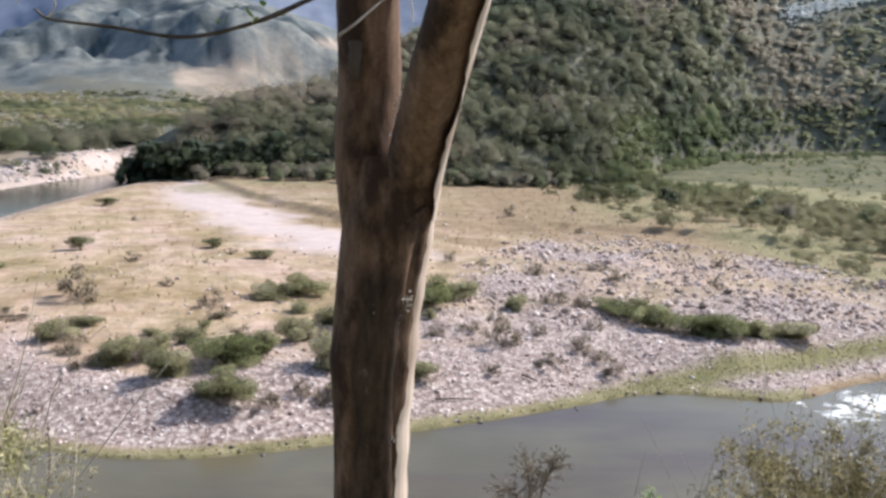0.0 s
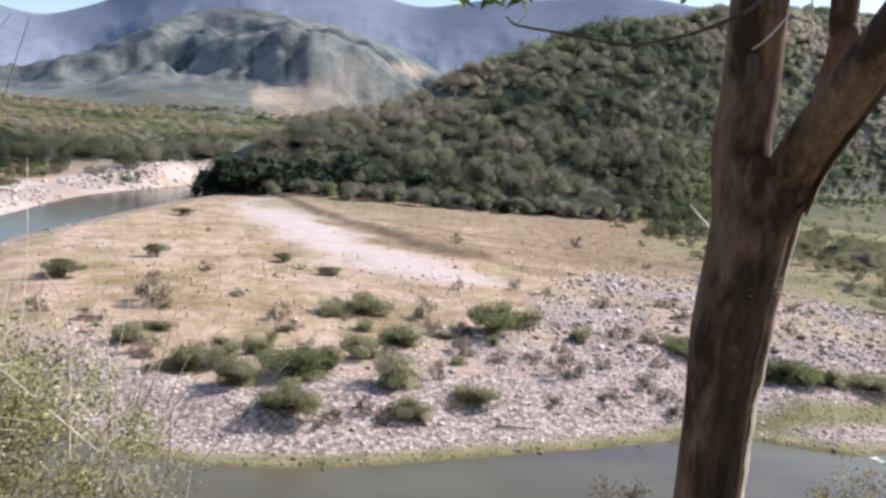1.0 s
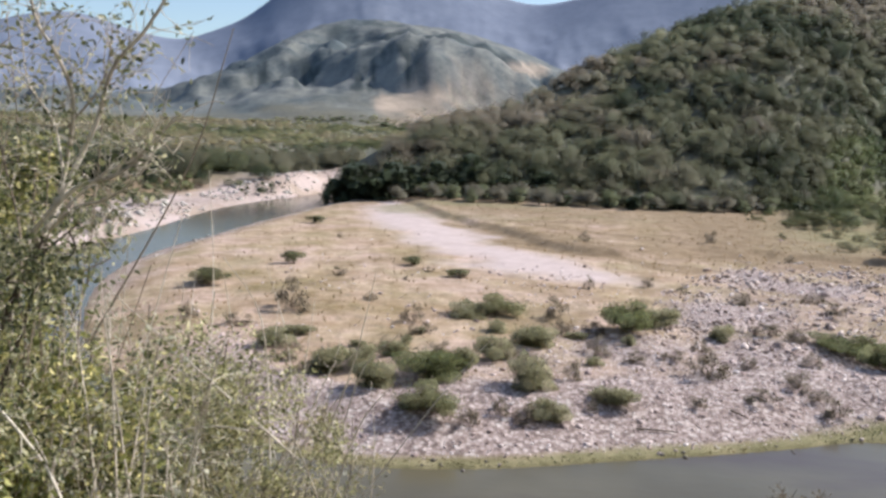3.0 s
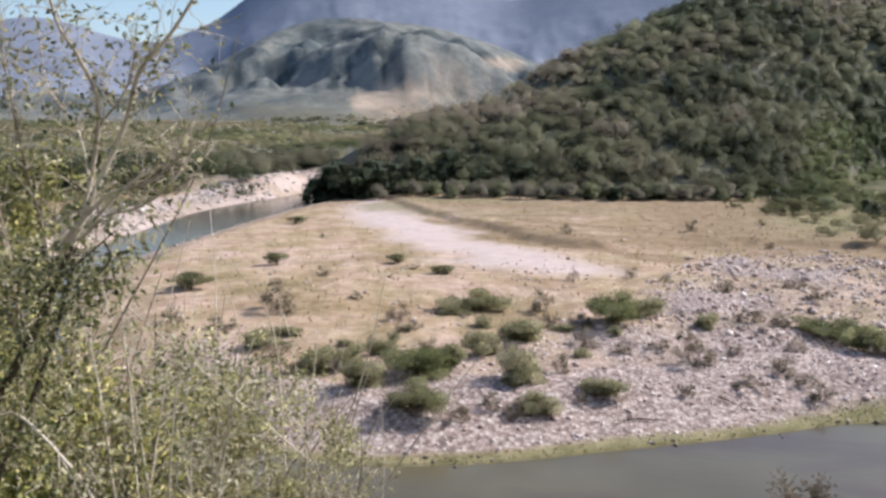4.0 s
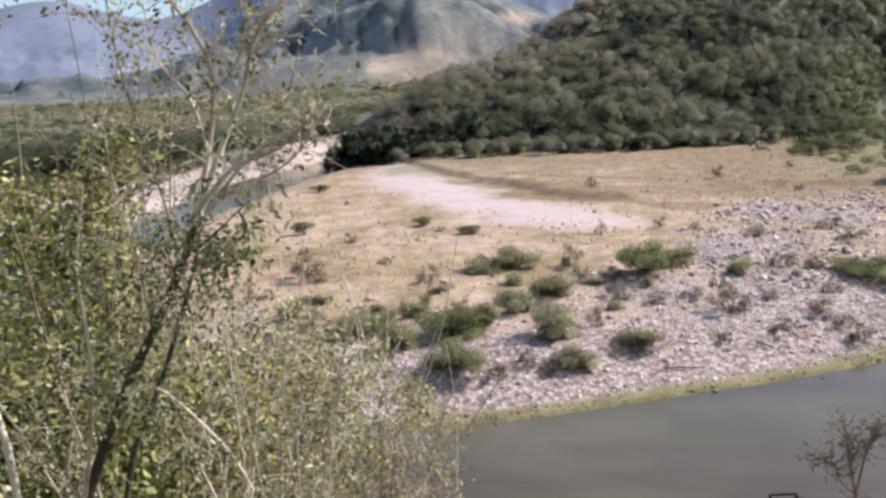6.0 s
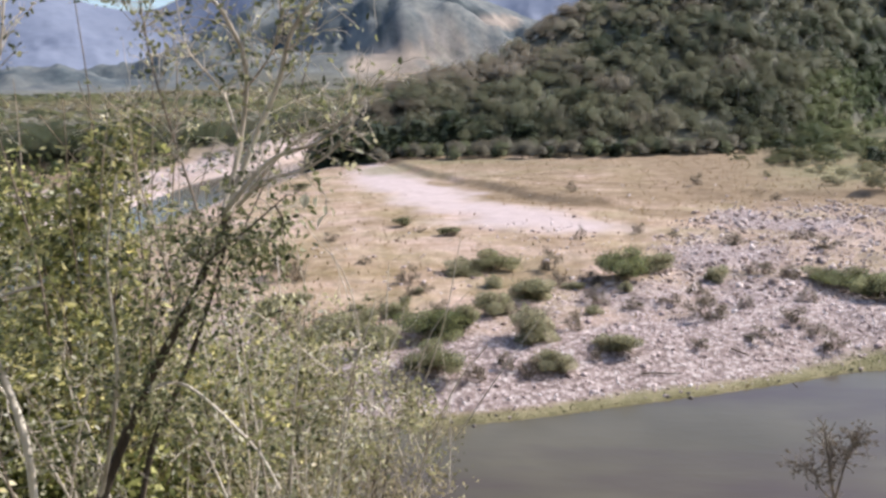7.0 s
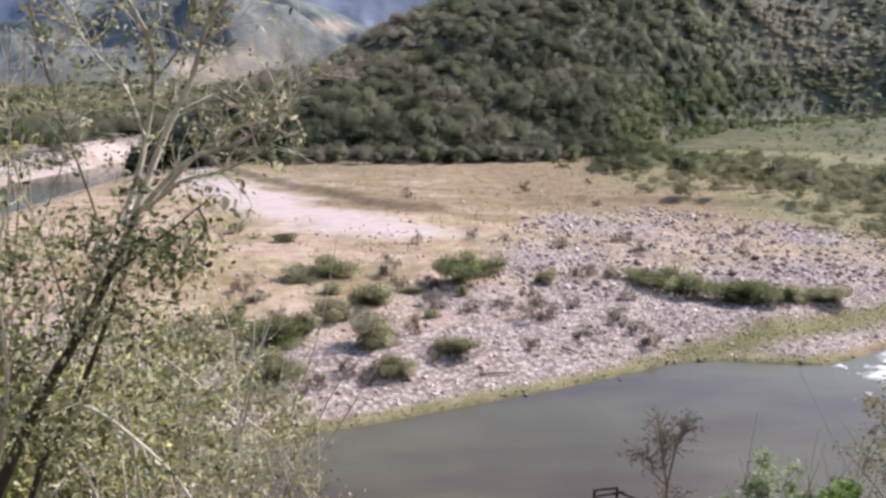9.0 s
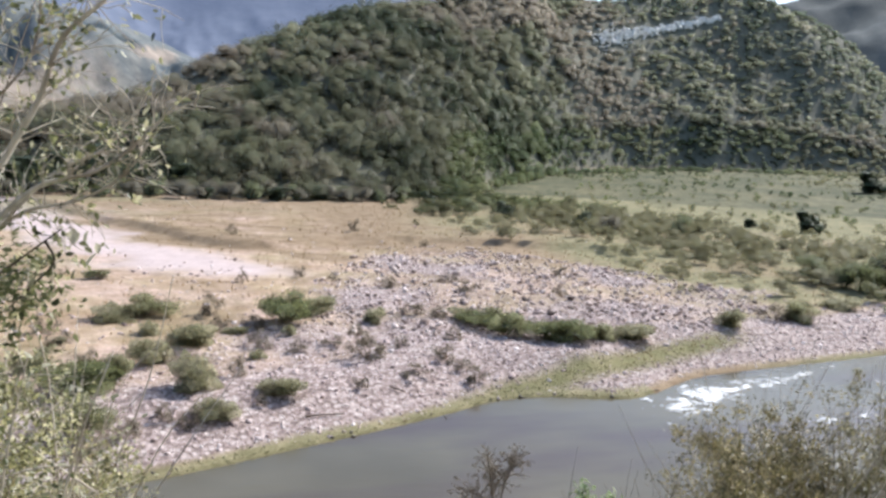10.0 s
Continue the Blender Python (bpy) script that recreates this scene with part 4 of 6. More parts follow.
def tree_mesh_crowns(rng, x, y, z, w, h, count, leaf, tint, base=0.25, cuts=None, lumps=None, fill=0.85, normals=None):
    """Crowns for trees that stand far off: verts, triangles, tints. A stock of crowns is shaped once, then set about and turned."""
    stock = {}
    vs, fs, ts, total = [], [], [], 0
    for i in range(len(x)):
        key = (int(cuts[i]) if cuts is not None else 2, int(lumps[i]) if lumps is not None else 1, int(count[i]) // 6 * 6, rng.randint(14))
        if key not in stock:
            stock[key] = crown(rng, 1, 1, 1, key[2], 0.14, key[1], base, key[0], 0.3, fill, 1.9)
        v, f = stock[key]
        a = rng.uniform(0, 2 * math.pi)
        c, s = math.cos(a), math.sin(a)
        k = rng.uniform(0.85, 1.15)
        P = np.stack([(v[:, 0] * c - v[:, 1] * s) * w[i] * k + x[i], (v[:, 0] * s + v[:, 1] * c) * w[i] / k + y[i], v[:, 2] * h[i] + z[i]], -1)
        vs.append(P)
        fs.append(f + total)
        total += len(v)
        if normals is not None:
            o = P - (x[i], y[i], z[i] + 0.25 * h[i])
            normals.append(0.45 * o / (np.linalg.norm(o, axis=1)[:, None] + 1e-9) + (0, 0, 0.85) + rng.normal(size=o.shape) * 0.1)
        ts.append(np.tile(np.append(tint[i], 1.0), (len(v), 1)))
    return np.vstack(vs), np.vstack(fs), np.vstack(ts)


def wood_tints(rng, x, y, n):
    """Patches of leafless grey, olive and dark evergreen trees, toned by bearing, with haze painted in at the crest."""
    r, az = plan_bearing(x, y)
    u = hill_share(x, y)
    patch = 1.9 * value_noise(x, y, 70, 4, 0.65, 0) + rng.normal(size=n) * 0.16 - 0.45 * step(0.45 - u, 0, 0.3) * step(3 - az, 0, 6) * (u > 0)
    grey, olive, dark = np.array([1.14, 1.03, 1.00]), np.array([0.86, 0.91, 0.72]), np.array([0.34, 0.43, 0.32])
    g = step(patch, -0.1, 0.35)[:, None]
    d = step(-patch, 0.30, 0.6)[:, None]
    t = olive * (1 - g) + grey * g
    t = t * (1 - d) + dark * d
    # brightness changes with bearing; the last term whitens the crest for haze
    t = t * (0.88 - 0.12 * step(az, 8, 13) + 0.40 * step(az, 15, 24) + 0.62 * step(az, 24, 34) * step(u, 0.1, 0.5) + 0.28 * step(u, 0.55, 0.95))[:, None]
    return t * rng.uniform(0.84, 1.16, (n, 1))


def scar_line():
    """The pale road cut on the hill: points along it on the slope."""
    out = []
    for az, el in zip(np.linspace(27.6, 35.3, 40), np.linspace(7.35, 8.75, 40)):
        r = np.arange(380, 640, 2.0)
        x, y = HUB[0] + r * math.sin(radians(az)), HUB[1] + r * math.cos(radians(az))
        seen = np.degrees(np.arctan2(height(x, y) - EYE_Z, r))
        k = np.argmax(seen > el)
        if seen[k] > el:
            out.append((x[k], y[k]))
    return np.array(out)


def build_woodland():
    rng = np.random.RandomState(11)
    n = 21000
    az = np.radians(rng.uniform(-15.5, 58, n))
    r = np.sqrt(rng.uniform(198 ** 2, 680 ** 2, n))
    x, y = HUB[0] + r * np.sin(az), HUB[1] + r * np.cos(az)
    u = hill_share(x, y)
    keep = (u > -0.02 + 0.11 * step(np.degrees(az), 18, 25)) & (u < 1.10)
    cut = scar_line()
    x, y, r, u = x[keep], y[keep], r[keep], u[keep]
    d = np.min(np.hypot(x[:, None] - cut[None, :, 0], y[:, None] - cut[None, :, 1]), axis=1)
    keep = d > 6.0
    x, y, r, u = x[keep], y[keep], r[keep], u[keep]
    # low brush between the field and the hill
    k = 14000
    a2, r2 = np.radians(rng.uniform(13, 58, k)), np.sqrt(rng.uniform(225 ** 2, 600 ** 2, k))
    x2, y2 = HUB[0] + r2 * np.sin(a2), HUB[1] + r2 * np.cos(a2)
    u2 = hill_share(x2, y2)
    k2 = (u2 > -0.16) & (u2 < 0.2) & (rng.rand(k) < np.where(u2 < -0.08, 0.3, 1.0))
    x, y, r, u = np.append(x, x2[k2]), np.append(y, y2[k2]), np.append(r, r2[k2]), np.append(u, u2[k2])
    n = len(x)
    big = rng.rand(n)
    az = np.degrees(np.arctan2(x - HUB[0], y - HUB[1]))
    brush = (az > 17) & (u < 0.17)
    w = (5.0 + 3.6 * big ** 2) * np.where(brush, 0.82, 1.0) * np.where(r > 330, 1.25 - 0.35 * step(az, 22, 28), 1.0) * np.where(u < 0.05, 0.8, 1.0)
    h = w * rng.uniform(0.75, 1.1, n) * (1 - 0.15 * step(u, 0.15, 0.6)) * (1 - 0.35 * step(az, 22, 28))
    count = np.clip(78 * (230 / r) ** 1.5, 18, 78).astype(int)
    round_ = []
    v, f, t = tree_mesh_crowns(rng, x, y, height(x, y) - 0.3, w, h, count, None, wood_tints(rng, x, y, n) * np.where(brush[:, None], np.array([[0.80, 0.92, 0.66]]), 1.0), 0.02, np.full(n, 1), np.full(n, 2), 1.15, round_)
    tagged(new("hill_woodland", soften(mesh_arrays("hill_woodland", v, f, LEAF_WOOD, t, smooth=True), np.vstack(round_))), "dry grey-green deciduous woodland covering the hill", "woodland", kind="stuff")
    # pale trunks that show between the crowns along the foot of the hill
    front = np.where((u < 0.35) & (r < 330))[0]
    front = front[rng.rand(len(front)) < 0.35]
    out = []
    for i in front:
        b = np.array([x[i], y[i], height_at(x[i], y[i]) - 0.4])
        out.append(tube([b, b + (rng.normal() * 0.3, rng.normal() * 0.3, h[i] * 0.55), b + (rng.normal() * 0.8, rng.normal() * 0.8, h[i] * 0.95)], [0.16, 0.11, 0.04], 5))
    v, f = joined(out)
    tagged(new("woodland_trunks", mesh_arrays("woodland_trunks", v, f, BARK_FAR, smooth=True)), "thin pale trunks at the foot of the wooded hill", "woodland", kind="stuff")


def build_valley_trees():
    """Green belt of trees beyond the upstream reach, and thicket beside the field."""
    rng = np.random.RandomState(12)
    n = 9500
    az = np.radians(rng.uniform(-42, -3, n))
    r = np.sqrt(rng.uniform(236 ** 2, 930 ** 2, n))
    x, y = HUB[0] + r * np.sin(az), HUB[1] + r * np.cos(az)
    keep = (shore_distance(x, y) > 10) & ((hill_share(x, y) < 0.0) | (az < radians(-14.5)) | (r > 420)) & (rng.rand(n) < np.where(r < 330, 0.95, 0.5 + 0.4 * (value_noise(x, y, 70, 3, 0.5, 1) > 0.1)))
    x, y, r = x[keep], y[keep], r[keep]
    n = len(x)
    w = (3.0 + 7.5 * rng.rand(n) ** 2) * np.where(r > 330, 0.9, 1.1)
    h = w * rng.uniform(0.55, 0.9, n) * np.where(r > 330, 0.55, 1.0)
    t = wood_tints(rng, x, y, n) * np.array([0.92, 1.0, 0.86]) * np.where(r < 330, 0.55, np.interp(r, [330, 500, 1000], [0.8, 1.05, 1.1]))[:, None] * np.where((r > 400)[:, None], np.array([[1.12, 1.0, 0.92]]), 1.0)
    round_ = []
    count = np.clip(56 * (260 / r) ** 1.4, 12, 56).astype(int)
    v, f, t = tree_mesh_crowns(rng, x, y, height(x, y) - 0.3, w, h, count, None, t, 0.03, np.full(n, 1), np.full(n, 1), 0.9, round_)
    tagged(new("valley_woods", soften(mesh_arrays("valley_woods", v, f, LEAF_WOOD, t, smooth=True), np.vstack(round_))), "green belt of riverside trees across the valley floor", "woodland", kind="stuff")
    # bushes on the upstream bank
    n = 1500
    x, y = rng.uniform(-190, -74, n), rng.uniform(70, 260, n)
    sd = shore_distance(x, y)
    keep = (sd > 3) & (value_noise(x, y, 28, 3, 0.5, 2) + 0.02 * np.minimum(sd, 30) > 0.05)
    x, y = x[keep], y[keep]
    n = len(x)
    w = rng.uniform(2, 6, n)
    round_ = []
    t = wood_tints(rng, x, y, n) * np.array([0.95, 1.05, 0.75])
    v, f, t = tree_mesh_crowns(rng, x, y, height(x, y) - 0.2, w, w * 0.8, np.full(n, 36), None, t, 0.02, np.full(n, 1), np.full(n, 2), 0.8, round_)
    tagged(new("upstream_thicket", soften(mesh_arrays("upstream_thicket", v, f, LEAF_WOOD, t, smooth=True), np.vstack(round_))), "green bushes on the upstream river bank", "thicket", kind="stuff")
    # thicket at the near edge of the field
    n = 6200
    x, y = rng.uniform(35, 330, n), rng.uniform(70, 320, n)
    r, az = plan_bearing(x, y)
    edge = 110 + 62 * step(42 - az, 0, 22) + 10 * value_noise(x, y, 25, 2, 0.5, 1)
    keep = (((r > edge) & (r < edge + 66)) | ((r > edge - 32) & (r <= edge) & (rng.rand(n) < 0.3))) & (az > 15) & (az < 58) & (hill_share(x, y) < 0)
    x, y, r = x[keep], y[keep], r[keep]
    n = len(x)
    w = rng.uniform(2.4, 6.0, n)
    h = w * rng.uniform(0.5, 0.8, n)
    round_ = []
    t = wood_tints(rng, x, y, n) * np.array([0.66, 0.72, 0.52])
    v, f, t = tree_mesh_crowns(rng, x, y, height(x, y) - 0.2, w, h, np.full(n, 48), None, t, 0.02, np.full(n, 1), np.full(n, 2), 0.85, round_)
    tagged(new("field_thicket", soften(mesh_arrays("field_thicket", v, f, LEAF_WOOD, t, smooth=True), np.vstack(round_))), "low green and grey thicket bordering the pale field", "thicket", kind="stuff")
    # scattered low scrub over the field itself
    n = 3600
    az = np.radians(rng.uniform(12, 58, n))
    r = np.sqrt(rng.uniform(185 ** 2, 520 ** 2, n))
    x, y = HUB[0] + r * np.sin(az), HUB[1] + r * np.cos(az)
    u = hill_share(x, y)
    keep = (u < -0.02) & (rng.rand(n) < np.where(u > -0.3, 0.8, 0.45)) & (value_noise(x, y, 45, 3, 0.6, 2) + 0.5 * (u > -0.2) > -0.15)
    x, y, r = x[keep], y[keep], r[keep]
    n = len(x)
    w = rng.uniform(1.2, 3.4, n)
    t = wood_tints(rng, x, y, n) * np.array([0.98, 1.05, 0.78])
    v, f, t = tree_mesh_crowns(rng, x, y, height(x, y) - 0.2, w, w * 0.75, np.full(n, 24), None, t, 0.02, np.full(n, 1), np.full(n, 4))
    tagged(new("field_scrub", mesh_arrays("field_scrub", v, f, LEAF_WOOD, t, smooth=True)), "small scattered scrub over the pale green field", "scrub", kind="stuff")


def woodland_tree(rng, label, tint, mat):
    """A whole tree one unit wide and high: trunk, limbs and crown."""
    root = new("woodland_tree")
    tagged(root, label, "tree", "trees along the foot of the hill")
    line = smooth_line([(0, 0, -0.06), (rng.normal() * 0.03, rng.normal() * 0.03, 0.25), (rng.normal() * 0.06, rng.normal() * 0.06, 0.6)], 4)
    v, f = tube(line, np.linspace(0.04, 0.018, len(line)), 7)
    part("trunk", mesh_arrays("trunk", v, f, BARK_FAR, smooth=True), root)
    for i in range(4):
        a = i * 1.57 + rng.uniform(-0.4, 0.4)
        s = line[4 + i % 3]
        v, f = tube([s, s + (0.16 * math.cos(a), 0.16 * math.sin(a), 0.16), s + (0.34 * math.cos(a), 0.34 * math.sin(a), 0.32)], [0.018, 0.012, 0.004], 5)
        part("limb", mesh_arrays("limb", v, f, BARK_FAR, smooth=True), root)
    v, f = crown(rng, 1.0, 1.0, 1.0, 420, 0.075, 10, -0.06, 1, 0.3, 0.8, 1.7)
    t = white(len(v))
    t[:, :3] *= np.array(tint)
    o = v - (0, 0, 0.25)
    o = 0.6 * o / (np.linalg.norm(o, axis=1)[:, None] + 1e-9) + (0, 0, 0.7) + rng.normal(size=v.shape) * 0.12
    part("crown", soften(mesh_arrays("crown", v, f, mat, t, smooth=True), o), root)
    return root


def build_edge_trees():
    rng = np.random.RandomState(14)
    kinds = [woodland_tree(rng, "dark evergreen tree at the foot of the wooded hill", (0.9, 1.0, 0.85), LEAF_DARK),
             woodland_tree(rng, "grey half-bare tree at the foot of the wooded hill", (1.05, 1.0, 0.98), LEAF_WOOD),
             woodland_tree(rng, "olive-green rounded tree at the foot of the hill", (0.75, 0.86, 0.6), LEAF_WOOD)]
    spots = [(k, HUB[0] + rr * math.sin(radians(a)), HUB[1] + rr * math.cos(radians(a)), w) for k, a, rr, w in
             [(0, -15.2, 214, 11), (0, -14.2, 210, 13), (0, -13.0, 208, 13), (0, -16.2, 221, 9), (0, -12.0, 210, 12), (0, -13.6, 217, 15), (0, -11.2, 216, 14), (1, -11.6, 204, 6), (0, -10.0, 215, 12), (0, -8.2, 217, 11), (0, -6.4, 219, 12), (0, -4.0, 214, 9), (0, -1.0, 216, 9), (0, 3.2, 222, 10), (1, -9.0, 204, 5), (2, -7.6, 204, 5),
              (1, -6.1, 203, 5), (1, -4.6, 201, 5.5), (2, -3.0, 200, 5), (1, -1.4, 199, 5), (0, 0.3, 197, 5), (1, 2.0, 198, 5), (2, 3.6, 198, 5), (0, 5.2, 196, 5.5),
              (1, 6.8, 199, 5), (0, 8.5, 204, 4.2), (1, 9.9, 201, 4.6), (0, 12.4, 208, 4.8), (2, 14.0, 210, 5), (0, 16.0, 204, 4.6), (2, 19.0, 186, 5.2), (0, 21.5, 176, 5),
              (0, 42.0, 204, 7.5), (0, 45.5, 360, 13), (2, 44.4, 119, 5), (2, 42.3, 121, 4.6), (0, 38.4, 206, 4), (2, 46.4, 130, 6), (2, 33.8, 168, 5), (1, 29.0, 158, 5.2), (0, 27.0, 165, 5)]]
    for a in np.arange(-11.6, 17.5, 0.72) + rng.uniform(-0.3, 0.3, 41):
        rr = float(np.interp(a, HILL_AZ, HILL_TOE)) - rng.uniform(0, 13) * rng.rand()
        spots.append((1 if rng.rand() < 0.7 else 2, HUB[0] + rr * math.sin(radians(a)), HUB[1] + rr * math.cos(radians(a)), rng.uniform(3.2, 6.4)))
    used = set()
    for k, x, y, w in spots:
        h = w * rng.uniform(0.72, 1.0)
        settle(kinds[k], place(x, y, rng.uniform(0, 360), (w, w, h), 0.1), used)


def stone_shapes(rng, kinds):
    """Rounded stones: a coarse ball pushed about and flattened."""
    out = []
    for i in range(kinds):
        bm = bmesh.new()
        bmesh.ops.create_icosphere(bm, subdivisions=1, radius=0.5)
        v = np.array([p.co[:] for p in bm.verts])
        f = np.array([[p.index for p in q.verts] for q in bm.faces])
        bm.free()
        v = v * rng.uniform(0.72, 1.2, (len(v), 1)) * np.array([1.0, rng.uniform(0.65, 0.95), rng.uniform(0.45, 0.7)])
        out.append((v, f))
    return out


def scatter_stones(rng, shapes, x, y, size, sink=0.25):
    z = height(x, y)
    vs, fs, n = [], [], 0
    for k in range(len(shapes)):
        idx = np.arange(k, len(x), len(shapes))
        v, f = shapes[k]
        a = rng.uniform(0, 2 * math.pi, len(idx))
        tilt = rng.normal(size=len(idx)) * 0.25
        c, s = np.cos(a), np.sin(a)
        P = v[None] * size[idx][:, None, None]
        zz = P[..., 2] + P[..., 0] * tilt[:, None]
        X = P[..., 0] * c[:, None] - P[..., 1] * s[:, None] + x[idx][:, None]
        Y = P[..., 0] * s[:, None] + P[..., 1] * c[:, None] + y[idx][:, None]
        Z = zz + (z[idx] + size[idx] * (0.3 - sink))[:, None]
        V = np.stack([X, Y, Z], -1)
        F = f[None] + (np.arange(len(idx)) * len(v))[:, None, None] + n
        vs.append(V.reshape(-1, 3))
        fs.append(F.reshape(-1, 3))
        n += V.shape[0] * V.shape[1]
    return np.vstack(vs), np.vstack(fs)


def build_stones():
    rng = np.random.RandomState(21)
    shapes = stone_shapes(rng, 9)
    n = 150000
    x, y = rng.uniform(-36, 95, n), rng.uniform(41, 130, n)
    g, gr, *rest = zones(x, y)
    r = np.hypot(x, y)
    keep = rng.rand(n) < (g * (1 - 0.97 * gr) * np.clip((62 / r) ** 1.6, 0.12, 1.0) * 0.72)
    x, y, r = x[keep], y[keep], r[keep]
    size = np.clip(rng.lognormal(math.log(0.165), 0.42, len(x)), 0.09, 0.7) * np.clip(r / 58, 0.9, 1.9)
    v, f = scatter_stones(rng, shapes, x, y, size, 0.34)
    tagged(new("river_cobbles", mesh_arrays("river_cobbles", v, f, MAT_COBBLE)), "pale pinkish-grey cobbles strewn over the river bar", "cobbles", kind="stuff")
    n = 5200
    x, y = rng.uniform(4, 62, n), rng.uniform(64, 126, n)
    inner = -outline_distance(x, y, COBBLE_FIELD)
    keep = (inner + 6 * value_noise(x, y, 9, 4, 0.55, 1) > -1) & (rng.rand(n) < 0.35 + 0.65 * (value_noise(x, y, 7, 3, 0.5, 0) > 0)) & (y > 66)
    x, y = x[keep], y[keep]
    v, f = scatter_stones(rng, shapes, x, y, np.clip(rng.lognormal(math.log(0.42), 0.38, len(x)), 0.2, 1.1), 0.15)
    tagged(new("flood_boulders", mesh_arrays("flood_boulders", v, f, MAT_BOULDER)), "pinkish and dark boulders strewn over sand behind the cobbles", "boulders", kind="stuff")
    # stones thinly spread over the sand
    n = 9000
    x, y = rng.uniform(-55, 70, n), rng.uniform(46, 150, n)
    keep = (shore_distance(x, y) > 1) & (value_noise(x, y, 12, 3, 0.5, 1) > -0.15) & (rng.rand(n) < np.clip((118 - y) / 45, 0.06, 1)) & (rng.rand(n) < np.clip((x + 45) / 45, 0.2, 1))
    x, y = x[keep], y[keep]
    v, f = scatter_stones(rng, shapes, x, y, np.clip(rng.lognormal(math.log(0.26), 0.45, len(x)), 0.12, 0.9))
    tagged(new("scattered_stones", mesh_arrays("scattered_stones", v, f, MAT_COBBLE)), "loose stones scattered over dry sand", "stones", kind="stuff")
    # pale boulders along the upstream bank
    n = 3600
    x, y = rng.uniform(-125, -58, n), rng.uniform(100, 290, n)
    sd = shore_distance(x, y)
    keep = (sd > 0.2) & (sd < np.where(x > -70, 3.0, 16)) & (value_noise(x, y, 20, 3, 0.5, 0) > -0.25)
    x, y = x[keep], y[keep]
    v, f = scatter_stones(rng, shapes, x, y, np.clip(rng.lognormal(math.log(0.85), 0.5, len(x)), 0.3, 3.0) * np.where(x > -70, 0.5, 1.0))
    tagged(new("upstream_boulders", mesh_arrays("upstream_boulders", v, f, MAT_PALE_ROCK)), "pale boulders lining the upstream river bank", "boulders", kind="stuff")
    # the road cut on the hill
    cut = scar_line()
    k = rng.randint(0, len(cut), 700)
    wide = np.interp(k, [0, 6, 12, 39], [3.2, 2.6, 1.3, 0.7])
    x, y = cut[k, 0] + rng.normal(size=700) * wide, cut[k, 1] + rng.normal(size=700) * wide
    v, f = scatter_stones(rng, shapes, x, y, rng.uniform(1.6, 3.4, 700), 0.0)
    tagged(new("hillside_rock_scar", mesh_arrays("hillside_rock_scar", v, f, MAT_SCAR)), "pale broken rock scar of a road cut across the wooded hill", "rock scar", kind="stuff")
    # boulders at the water's edge
    for i in range(40):
        k = rng.choice([41, 47, 52, 58, 66, 72, 79, 83, 88, 95]) + rng.randint(0, 3)
        bx, by = BAR_SHORE[k % len(BAR_SHORE)] + rng.normal(size=2) * (0.9, 0.2) + (0, 0.35)
        s = rng.uniform(0.16, 0.42)
        v, f = shapes[i % len(shapes)]
        ob = new("shore_boulder", mesh_arrays("shore_boulder", v * s, f, MAT_COBBLE if i % 4 == 0 else MAT_DARK_ROCK))
        ob.matrix_basis = pose(bx, by, max(0.0, height_at(bx, by)) + 0.01, rng.uniform(-15, 15), rng.uniform(-15, 15), rng.uniform(0, 360))
        tagged(ob, "rounded wet boulder at the water's edge", "boulder", "boulders at the water's edge")


def blades(rng, x, y, tall, wide):
    z = height(x, y)
    n = len(x)
    a = rng.uniform(0, 2 * math.pi, n)
    lean = rng.normal(size=(n, 2)) * 0.35 * tall[:, None]
    v = np.empty((n, 3, 3))
    c, s = np.cos(a) * wide, np.sin(a) * wide
    v[:, 0] = np.stack([x - c, y - s, z - 0.02], -1)
    v[:, 1] = np.stack([x + c, y + s, z - 0.02], -1)
    v[:, 2] = np.stack([x + lean[:, 0], y + lean[:, 1], z + tall], -1)
    return v.reshape(-1, 3), np.arange(n * 3).reshape(n, 3)


def build_grass():
    rng = np.random.RandomState(31)
    n = 90000
    x, y = rng.uniform(-25, 56, n), rng.uniform(41, 72, n)
    g, gr, *rest = zones(x, y)
    keep = (rng.rand(n) < gr * 0.45) & (shore_distance(x, y) > 0.0)
    x, y = x[keep], y[keep]
    v, f = blades(rng, x, y, rng.uniform(0.05, 0.16, len(x)), np.full(len(x), 0.06))
    t = white(len(v))
    m = np.repeat(value_noise(x, y, 4, 3, 0.5, 1), 3)
    t[:, 0] = 1.0 + 0.35 * m
    t[:, 1] = 1.0 + 0.1 * m
    tagged(new("bank_grass", mesh_arrays("bank_grass", v, f, LEAF_GRASS, t)), "yellow-green grass fringe along the river bank", "grass", kind="stuff")
    n = 60000
    x, y = rng.uniform(-60, 110, n), rng.uniform(48, 190, n)
    g, gr, pa, fi, dr, wo, fa = zones(x, y)
    keep = (rng.rand(n) < (0.06 + 0.16 * dr) * (1 - pa) * (1 - g) * np.clip(90 / np.hypot(x, y), 0.3, 1)) & (shore_distance(x, y) > 2)
    x, y = x[keep], y[keep]
    v, f = blades(rng, x, y, rng.uniform(0.12, 0.5, len(x)), np.full(len(x), 0.10))
    t = white(len(v))
    t[:, :3] *= np.repeat(rng.uniform(0.7, 1.3, (len(x), 1)), 3, axis=0) * np.array([1.25, 0.98, 0.9])
    tagged(new("dry_grass", mesh_arrays("dry_grass", v, f, LEAF_GRASS, t)), "dry straw-coloured grass tufts on the river plain", "grass", kind="stuff")


